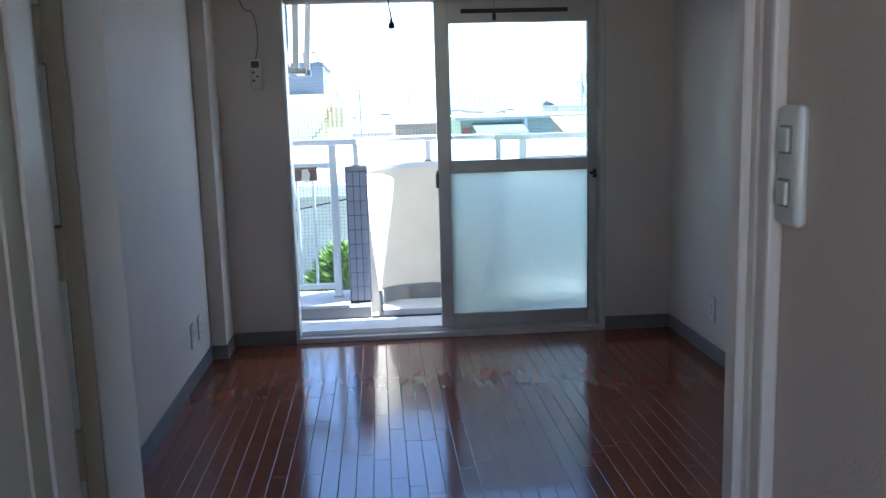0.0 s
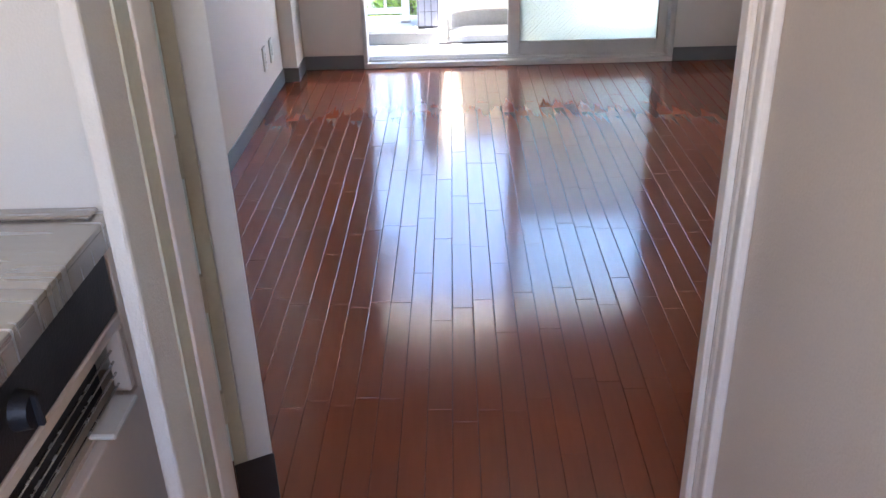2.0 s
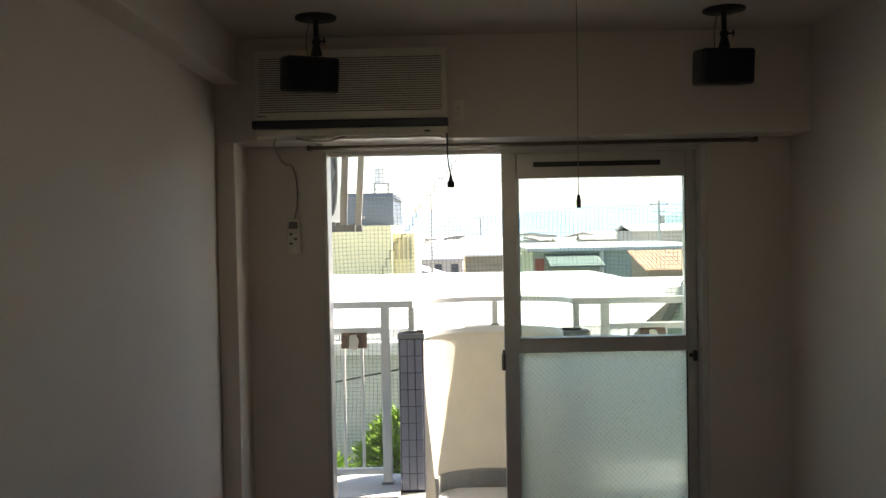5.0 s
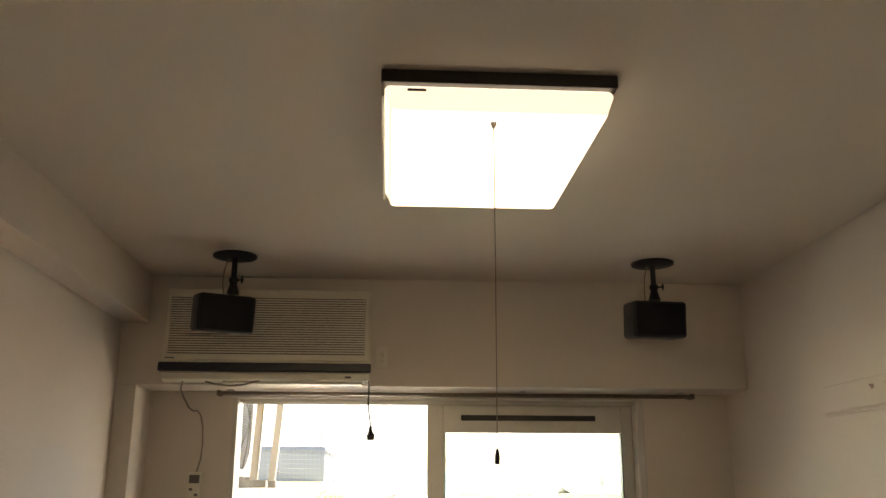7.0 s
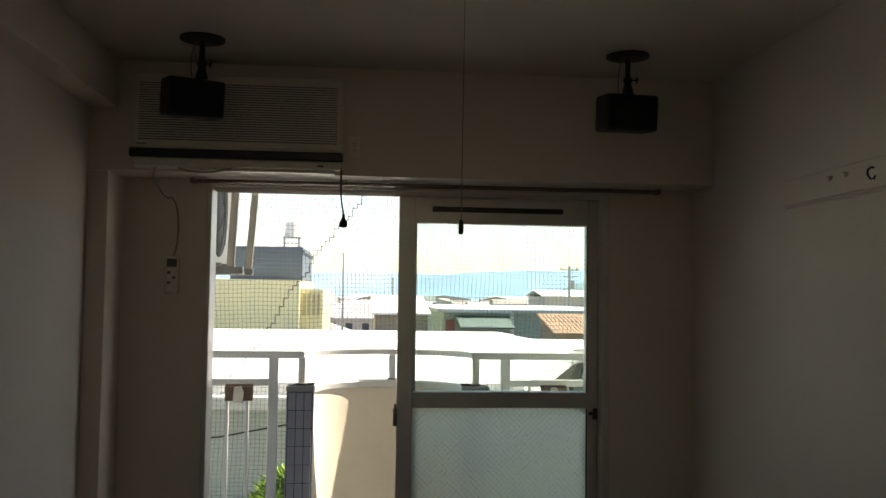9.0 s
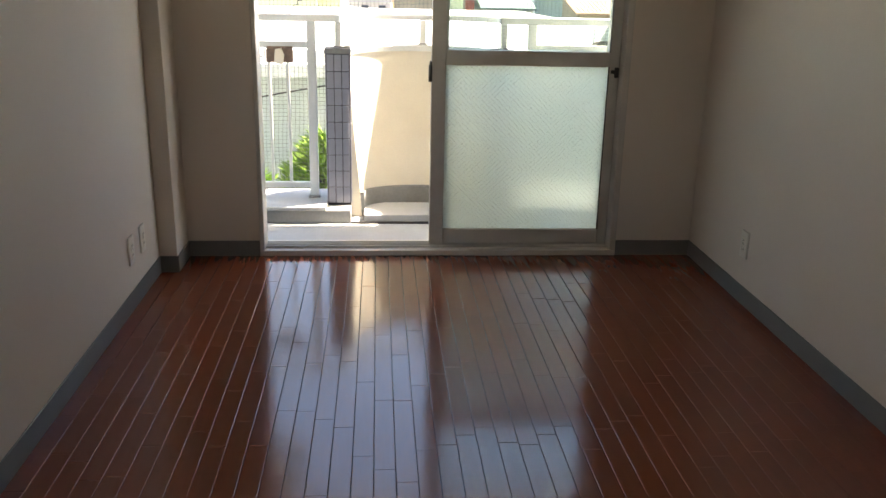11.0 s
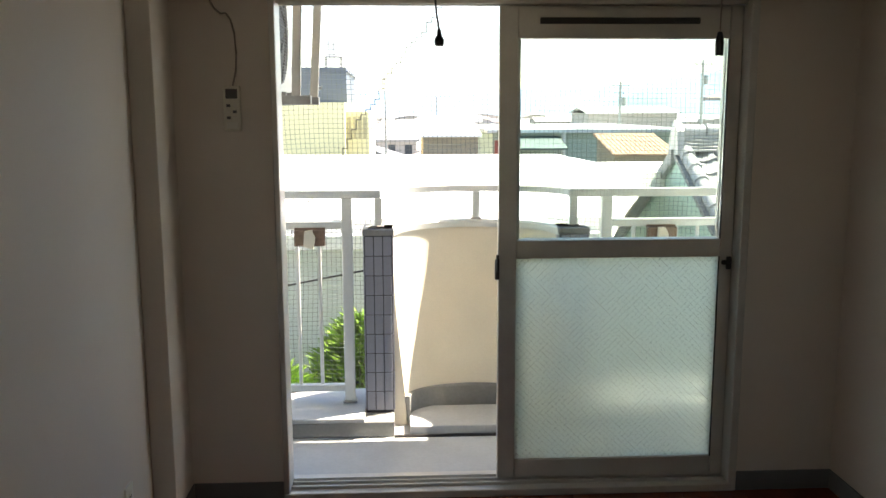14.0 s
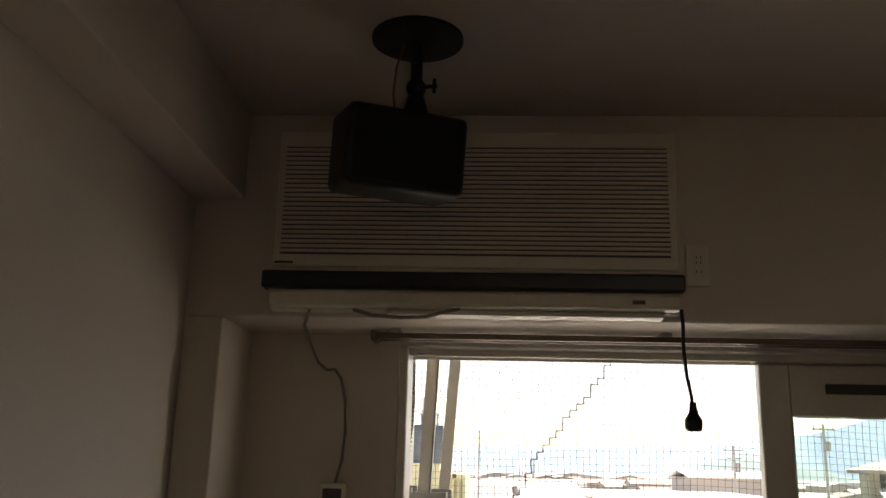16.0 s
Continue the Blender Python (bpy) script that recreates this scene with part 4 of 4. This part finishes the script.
def gable_house(name, x0, x1, y0, y1, eave, ridge, wall_m, roof_m, label, along="x", over=0.15, group=""):
    """A house whose ridge runs along an axis."""
    ob = thing(name, ((x0 + x1) / 2, (y0 + y1) / 2, GZ), label, "house", group)
    xm, ym = (x0 + x1) / 2, (y0 + y1) / 2
    if along == "x":
        part("wall", prism(bmesh.new(), [(y0, GZ), (y1, GZ), (y1, eave), (ym, ridge), (y0, eave)], "x", x0, x1), wall_m, ob)
        part("roof", prism(bmesh.new(), [(y0 - over, eave - 0.06), (ym, ridge + 0.02), (y1 + over, eave - 0.06), (y1 + over, eave + 0.04), (ym, ridge + 0.13), (y0 - over, eave + 0.04)], "x", x0 - over, x1 + over), roof_m, ob)
    else:
        part("wall", prism(bmesh.new(), [(x0, GZ), (x1, GZ), (x1, eave), (xm, ridge), (x0, eave)], "y", y0, y1), wall_m, ob)
        part("roof", prism(bmesh.new(), [(x0 - over, eave - 0.06), (xm, ridge + 0.02), (x1 + over, eave - 0.06), (x1 + over, eave + 0.04), (xm, ridge + 0.13), (x0 - over, eave + 0.04)], "y", y0 - over, y1 + over), roof_m, ob)
    return ob


sh = thing("timber_shed", (0.58, 20, GZ), "brown boarded shed with a white sheet roof", "shed")
part("wall", B(0.02, 1.14, 19.0, 21.5, GZ, 1.0), WOOD_WALL, sh)
part("roof", prism(bmesh.new(), [(18.85, 0.98), (21.6, 1.32), (21.6, 1.36), (18.85, 1.02)], "x", -0.06, 1.20), WHITE_ROOF, sh)
part("pale_back_roof", B(0.15, 1.7, 24.0, 27.0, 1.22, 1.36), WHITE_ROOF, sh)

rs = thing("rusty_shed", (3.6, 16.6, GZ), "grey shed with a rusty orange sheet roof", "shed")
part("wall", B(3.24, 4.27, 16.0, 17.4, GZ, 0.70), WOOD_WALL, rs)
part("gable_wall", prism(bmesh.new(), [(16.0, 0.70), (17.4, 0.70), (17.4, 1.02), (16.0, 0.745)], "x", 3.24, 4.27), WOOD_WALL, rs)
part("roof", prism(bmesh.new(), [(15.9, 0.735), (17.5, 1.045), (17.5, 1.075), (15.9, 0.765)], "x", 3.18, 4.34), RUST_ROOF, rs)
for i in range(15):
    x = 3.21 + 0.078 * i
    part("roof_batten", prism(bmesh.new(), [(15.89, 0.760), (17.5, 1.072), (17.5, 1.086), (15.89, 0.774)], "x", x - 0.012, x + 0.012), RUST_ROOF, rs)

gh = thing("grey_green_hall", (2.6, 25, GZ), "grey-green flat hall with a dark green awning", "building")
part("wall", B(1.75, 6.4, 22.0, 30.0, GZ, 0.98), mat("grey_green_wall", (0.36, 0.44, 0.40), 0.8, vary=0.1, scale=0.6, fine=12), gh)
part("roof", B(1.6, 6.6, 21.8, 30.2, 0.98, 1.06), PALE_WALL, gh)
part("awning", prism(bmesh.new(), [(20.8, 0.62), (22.0, 0.86), (22.0, 0.90), (20.8, 0.66)], "x", 2.05, 3.35), DEEP_GREEN, gh)
part("red_panel", B(1.80, 2.02, 21.93, 21.99, 0.30, 0.80), RED_SIGN, gh)
part("downpipe", cyl(bmesh.new(), (3.45, 21.9, -1.0), (3.45, 21.9, 1.0), 0.05, n=8), RAIL, gh)

h2 = thing("hip_roof_house", (7.0, 18.5, GZ), "beige house with a pale hip-and-gable roof", "house")
HM = Matrix.Translation((5.42, 17.6, 0)) @ Matrix.Rotation(radians(-20), 4, "Z")
part("wall", B(0.22, 4.6, 0.3, 4.2, GZ, 1.76, m=HM), mat("beige_wall", (0.45, 0.41, 0.34), 0.8, vary=0.1, scale=0.6, fine=12), h2)
hip = bmesh.new()
c = [hip.verts.new(HM @ Vector(q)) for q in ((-0.1, 0, 1.74), (4.9, 0, 1.74), (4.9, 4.5, 1.74), (-0.1, 4.5, 1.74), (0.85, 1.1, 2.02), (4.0, 1.1, 2.02), (4.0, 3.4, 2.02), (0.85, 3.4, 2.02))]
for f in ((0, 1, 5, 4), (1, 2, 6, 5), (2, 3, 7, 6), (3, 0, 4, 7), (4, 5, 6, 7), (3, 2, 1, 0)):
    hip.faces.new([c[k] for k in f])
part("roof", hip, mat("pale_roof", (0.50, 0.45, 0.38), 0.6, vary=0.15, scale=1, fine=14), h2)
gab = prism(bmesh.new(), [(0.75, 2.01), (4.1, 2.01), (2.4, 2.40)], "y", 1.0, 3.5)
bmesh.ops.transform(gab, matrix=HM, verts=gab.verts)
part("roof_gable", gab, TOWN_ROOF, h2)
part("eave_board", B(-0.12, 4.92, -0.02, 0.02, 1.68, 1.745, m=HM), TOWN_ROOF, h2)
lean = prism(bmesh.new(), [(-1.7, 1.20), (0.3, 1.40), (0.3, 1.44), (-1.7, 1.25)], "x", 0.35, 4.7)
bmesh.ops.transform(lean, matrix=HM, verts=lean.verts)
part("lower_roof", lean, WHITE_ROOF, h2, "pale lean-to roof")
part("lean_to_wall", B(0.45, 4.6, -1.5, 0.3, GZ, 1.20, m=HM), WOOD_WALL, h2)
for x in (0.38, 0.62, 0.86, 1.5, 1.9, 2.6):
    part("window", B(x, x + 0.17, 0.27, 0.31, 1.46, 1.68, m=HM), WINDOW_DARK, h2)

# mint gable house with a clay tile roof
mh = thing("mint_house", (5.2, 10.8, GZ), "mint-green gable house with a silver clay tile roof", "house")
MX, RY, RZ2, RUN, DROP = 2.66, 10.85, 1.00, 2.9, 1.55
part("wall", prism(bmesh.new(), [(RY - RUN + 0.25, GZ), (RY + RUN - 0.25, GZ), (RY + RUN - 0.25, RZ2 - DROP + 0.1), (RY, RZ2 + 0.02), (RY - RUN + 0.25, RZ2 - DROP + 0.1)], "x", MX, 9.0), MINT, mh, "mint-green mortar wall")
slab = part("roof_deck", prism(bmesh.new(), [(RY - RUN, RZ2 - DROP - 0.03), (RY, RZ2 + 0.01), (RY + RUN, RZ2 - DROP - 0.03), (RY + RUN, RZ2 - DROP + 0.03), (RY, RZ2 + 0.06), (RY - RUN, RZ2 - DROP + 0.03)], "x", MX - 0.05, 9.1), CONCRETE_DARK, mh)
sl_len = math.hypot(RUN, DROP)
ang = math.atan2(DROP, RUN)
ROWS_T, TW = 13, 0.27
tl = sl_len / ROWS_T


def clay_tile(w, length):
    """One wavy pan tile with a lifted lower edge."""
    bm = bmesh.new()
    prof = [(-0.5, 0.020), (-0.30, -0.006), (-0.05, -0.014), (0.20, 0.004), (0.34, 0.030), (0.46, 0.034), (0.5, 0.022)]
    rows = []
    for v, lift in ((0.0, 0.034), (length + 0.03, 0.0)):
        rows.append([bm.verts.new((u * w, v, z + lift)) for u, z in prof])
        rows.append([bm.verts.new((u * w, v, z + lift - 0.022)) for u, z in prof])
    for k in range(len(prof) - 1):
        bm.faces.new((rows[0][k], rows[0][k + 1], rows[2][k + 1], rows[2][k]))
        bm.faces.new((rows[1][k], rows[1][k + 1], rows[0][k + 1], rows[0][k]))
    return bm


tile_mesh = mesh_of("roof_tile", clay_tile(TW, tl), KAWARA, True)
slope = Matrix.Rotation(ang, 4, "X")
for i in range(18):
    for j in range(ROWS_T):
        d = sl_len - j * tl - tl
        t = new("roof_tile", tile_mesh)
        t.parent = mh
        t.matrix_parent_inverse = base_of(mh).inverted()
        px = MX + 0.10 + TW * (i + 0.5)
        eave_p = Vector((px, RY - RUN, RZ2 - DROP + 0.055))
        t.matrix_basis = Matrix.Translation(eave_p + Vector((0, math.cos(ang), math.sin(ang))) * d + Vector((random.uniform(-0.006, 0.006), 0, 0))) @ slope


def barrel(name, x, off=0.0):
    """A row of round cover tiles down the slope."""
    for j in range(ROWS_T):
        d = sl_len - (j + 1) * tl
        a = Vector((x, RY - RUN, RZ2 - DROP + 0.10)) + Vector((0, math.cos(ang), math.sin(ang))) * d
        b = a + Vector((0, math.cos(ang), math.sin(ang))) * (tl * 1.06)
        bm = bmesh.new()
        cyl(bm, a + Vector((0, 0, 0.016)), b, 0.082, 0.070, 14)
        part(name, bm, KAWARA, mh, smooth=True)


barrel("verge_tile", MX + 0.06)
barrel("cover_tile", MX + 0.46)
for k in range(5):
    part("ridge_course", B(MX + 0.02, 9.1, RY - 0.14 + 0.012 * k, RY + 0.14 - 0.012 * k, RZ2 + 0.05 + 0.036 * k, RZ2 + 0.080 + 0.036 * k, bevel=0.006), KAWARA, mh)
for i in range(22):
    x = MX + 0.02 + 0.29 * i
    bm = bmesh.new()
    cyl(bm, (x, RY, RZ2 + 0.27), (x + 0.275, RY, RZ2 + 0.262), 0.090, 0.078, 14)
    part("ridge_tile", bm, KAWARA, mh, smooth=True)
orn = bmesh.new()
prism(orn, [(RY - 0.17, RZ2 + 0.02), (RY + 0.17, RZ2 + 0.02), (RY + 0.13, RZ2 + 0.28), (RY, RZ2 + 0.40), (RY - 0.13, RZ2 + 0.28)], "x", MX - 0.05, MX + 0.03)
part("ridge_end_tile", orn, KAWARA, mh, "dark ornamental ridge end tile")
vb = bmesh.new()
prism(vb, [(RY, RZ2 - 0.08), (RY + RUN, RZ2 - DROP - 0.12), (RY + RUN, RZ2 - DROP + 0.05), (RY, RZ2 + 0.08)], "x", MX - 0.07, MX - 0.02)
part("verge_board", vb, CONCRETE_DARK, mh)

# utility poles
for x, y, z1, arm in ((6.85, 30, 2.45, True), (9.60, 30, 3.15, True), (-0.95, 30, 2.75, False), (0.75, 30, 1.95, False), (13.2, 30, 3.3, True), (1.6, 60, 2.6, False)):
    up = thing("utility_pole", (x, y, GZ), "thin grey utility pole", "utility pole", "distant utility poles")
    part("shaft", cyl(bmesh.new(), (x, y, GZ), (x, y, z1), 0.075 if arm else 0.05, 0.045 if arm else 0.03, 10), GALV, up, smooth=True)
    if arm:
        part("cross_arm", B(x - 0.34, x + 0.34, y - 0.03, y + 0.03, z1 - 0.16, z1 - 0.12), GALV, up)
        part("cross_arm", B(x - 0.22, x + 0.22, y - 0.03, y + 0.03, z1 - 0.40, z1 - 0.37), GALV, up)
        for dx in (-0.28, 0.0, 0.28):
            part("insulator", cyl(bmesh.new(), (x + dx, y, z1 - 0.12), (x + dx, y, z1 - 0.04), 0.025, n=8), UNIT, up)
        part("transformer", cyl(bmesh.new(), (x + 0.12, y, z1 - 0.80), (x + 0.12, y, z1 - 0.52), 0.08, n=12), GALV, up, smooth=True)

# scattered town houses, lower than the hills
rt = random.Random(7)
spots = []
for ring, (ya, yb2, count) in enumerate(((23, 34, 16), (34, 55, 34), (55, 95, 60), (95, 180, 90))):
    for _ in range(count):
        y = rt.uniform(ya, yb2)
        x = rt.uniform(-0.16, 0.62) * y - 1
        w, d = rt.uniform(1.6, 4.2) * (1 + ring * 0.35), rt.uniform(2, 4.5) * (1 + ring * 0.3)
        if (y < 30 and -4.8 < x < 9.8) or (y < 48 and x > 0.17 * y):
            continue
        top = rt.uniform(-0.3, 0.95) - (0.5 if x > 0.1 * y and y < 100 else 0) + (0.35 if rt.random() < 0.12 else 0) - 0.003 * y * rt.random()
        spots.append((x, y, w, d, top))
for x, y, w, d, top in spots:
    rm = rt.choice((TOWN_ROOF, TOWN_ROOF, KAWARA, WHITE_ROOF, PALE_WALL, TOWN_WALL))
    ob = gable_house("town_house", x - w / 2, x + w / 2, y - d / 2, y + d / 2, top - 0.45, top, TOWN_WALL, rm, "small distant town house with a pitched roof", rt.choice("xy"), 0.12, "distant town houses")
    if y < 60:
        for k in range(rt.randint(2, 4)):
            wx = x - w / 2 + w * (k + 0.5) / 4.2
            part("window", B(wx, wx + w * 0.10, y - d / 2 - 0.03, y - d / 2 + 0.01, top - 1.0, top - 0.62), WINDOW_DARK, ob)


hall = thing("long_hall", (15.4, 63, GZ), "long low hall with a white roof beyond the houses", "building")
part("wall", B(12.3, 18.4, 60.0, 66.0, GZ, 1.28), TOWN_WALL, hall)
part("roof", prism(bmesh.new(), [(59.8, 1.26), (63.0, 1.66), (66.2, 1.26), (66.2, 1.34), (63.0, 1.74), (59.8, 1.34)], "x", 12.1, 18.6), WHITE_ROOF, hall)

# hills on the horizon
def hills(name, y, base, peaks, label, cover=FOREST):
    bm = bmesh.new()
    n = 160
    front, crest, back = [], [], []
    for k in range(n + 1):
        x = -900 + 2400 * k / n
        z = base
        for c0, wdt, hgt in peaks:
            z += hgt * math.exp(-((x - c0) / wdt) ** 2)
        z += 2.2 * noise.noise((x * 0.02, y * 0.01, 0)) + 0.9 * noise.noise((x * 0.07, y, 3))
        front.append(bm.verts.new((x, y - 80, GZ)))
        crest.append(bm.verts.new((x, y + 40 * noise.noise((x * 0.01, 5, 1)), z)))
        back.append(bm.verts.new((x, y + 160, GZ)))
    for k in range(n):
        bm.faces.new((front[k], front[k + 1], crest[k + 1], crest[k]))
        bm.faces.new((crest[k], crest[k + 1], back[k + 1], back[k]))
    tagged(part(name, bm, cover, None, label, smooth=True), category="hills", kind="structure")


hills("backdrop_hills", 640, 9.5, [(0, 60, 7), (110, 60, 7), (330, 120, 33), (-260, 120, 8), (700, 300, 40), (185, 40, 3)], "wooded hills on the horizon with distance haze in their blue colour")

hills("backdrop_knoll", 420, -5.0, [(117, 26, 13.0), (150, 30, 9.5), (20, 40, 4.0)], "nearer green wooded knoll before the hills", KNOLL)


# garden trees before the warehouse
def juniper(name, x, y, top, height, radius, leaf_m, label, seed, flat=1.0):
    rr = random.Random(seed)
    ob = thing(name, (x, y, GZ), label, "tree")
    tr = bmesh.new()
    tube(tr, [(x, y, GZ), (x + 0.03, y, GZ + 2.0), (x - 0.02, y + 0.02, top - height * 0.6), (x, y, top - 0.25)], 0.07, 8)
    for _ in range(9):
        z = top - rr.uniform(0.3, 1.0) * height
        a = rr.uniform(0, 2 * math.pi)
        tube(tr, [(x, y, z), (x + radius * 0.5 * math.cos(a), y + radius * 0.5 * math.sin(a), z + 0.18)], 0.015, 5)
    part("trunk", tr, BARK, ob)
    vs, fs = [], []
    for _ in range(9000):
        u = rr.random()
        z = top - u * height
        env = radius * math.sqrt(max(0.02, 1 - (1 - min(1, 1.7 * u)) ** 2)) * (1 - 0.35 * max(0, u - 0.7) / 0.3)
        a = rr.uniform(0, 2 * math.pi)
        lump = 0.78 + 0.30 * noise.noise((3.1 * math.cos(a), 3.1 * math.sin(a), z * 3.2 + seed))
        r = env * lump * (1 - 0.55 * rr.random() ** 2.2)
        c0 = Vector((x + r * math.cos(a), y + r * math.sin(a), z + rr.uniform(-0.05, 0.05)))
        dirv = Vector((math.cos(a) * 0.6 + rr.uniform(-0.4, 0.4), math.sin(a) * 0.6 + rr.uniform(-0.4, 0.4), 0.45 * flat)).normalized()
        side = dirv.cross(Vector((rr.uniform(-1, 1), rr.uniform(-1, 1), 0.2))).normalized() * rr.uniform(0.008, 0.017)
        ln = rr.uniform(0.05, 0.11)
        k = len(vs)
        vs.extend((c0 - side, c0 + side, c0 + dirv * ln + side * 0.3, c0 + dirv * ln * 1.15))
        fs.append((k, k + 1, k + 2, k + 3))
    me = bpy.data.meshes.new("crown")
    me.from_pydata([tuple(v) for v in vs], [], fs)
    me.materials.append(leaf_m)
    cr = new("crown", me)
    cr.parent = ob
    cr.matrix_parent_inverse = base_of(ob).inverted()


juniper("juniper_tree", -0.69, 6.50, 0.22, 1.6, 0.42, LEAF, "green juniper tree against the warehouse wall", 3)
juniper("garden_shrub", -1.16, 6.20, -0.04, 1.2, 0.34, LEAF_LIGHT, "bright yellow-green garden shrub", 5)
juniper("garden_shrub", -0.98, 6.05, -0.15, 1.0, 0.32, LEAF_LIGHT, "bright yellow-green garden shrub", 8)
juniper("garden_shrub", -1.55, 6.5, -0.02, 1.2, 0.32, LEAF_LIGHT, "bright yellow-green garden shrub", 11)

# ---- floor strips, last ----
PW = 0.063
LENGTHS = (0.364, 0.424, 0.485, 0.545)


def plank_bm(length):
    bm = bmesh.new()
    g = 0.0004
    x, y = PW / 2 - g, length / 2 - g

    def ring(inset, z):
        a, b = x - inset, y - inset * 0.35
        return [bm.verts.new(p) for p in ((-a, -b, z), (a, -b, z), (a, b, z), (-a, b, z))]

    rings = [ring(0, -0.012), ring(0, -0.0016), ring(0.0004, -0.0005), ring(0.0011, -0.00013), ring(0.0019, 0.0)]
    for a, b in zip(rings, rings[1:]):
        for k in range(4):
            bm.faces.new((a[k], a[(k + 1) % 4], b[(k + 1) % 4], b[k]))
    bm.faces.new(rings[-1])
    bmesh.ops.recalc_face_normals(bm, faces=bm.faces)
    return bm


plank_meshes = {n: mesh_of("plank", plank_bm(n), WOOD) for n in LENGTHS}
rp = random.Random(21)
for i in range(43):
    px = -1.3355 + PW * (i + 0.5)
    y = 0.40 - rp.uniform(0.0, 0.06)
    while y < YN - 0.02:
        n = rp.choice(LENGTHS)
        left = YN + 0.02 - y
        if left < 0.66:
            n = left
        me = plank_meshes[n] if n in plank_meshes else mesh_of("plank", plank_bm(n), WOOD)
        p = new("plank", me)
        p.parent = floor
        p.matrix_basis = Matrix.Translation((px, y + n / 2, rp.uniform(-0.0003, 0.0003)))
        y += n
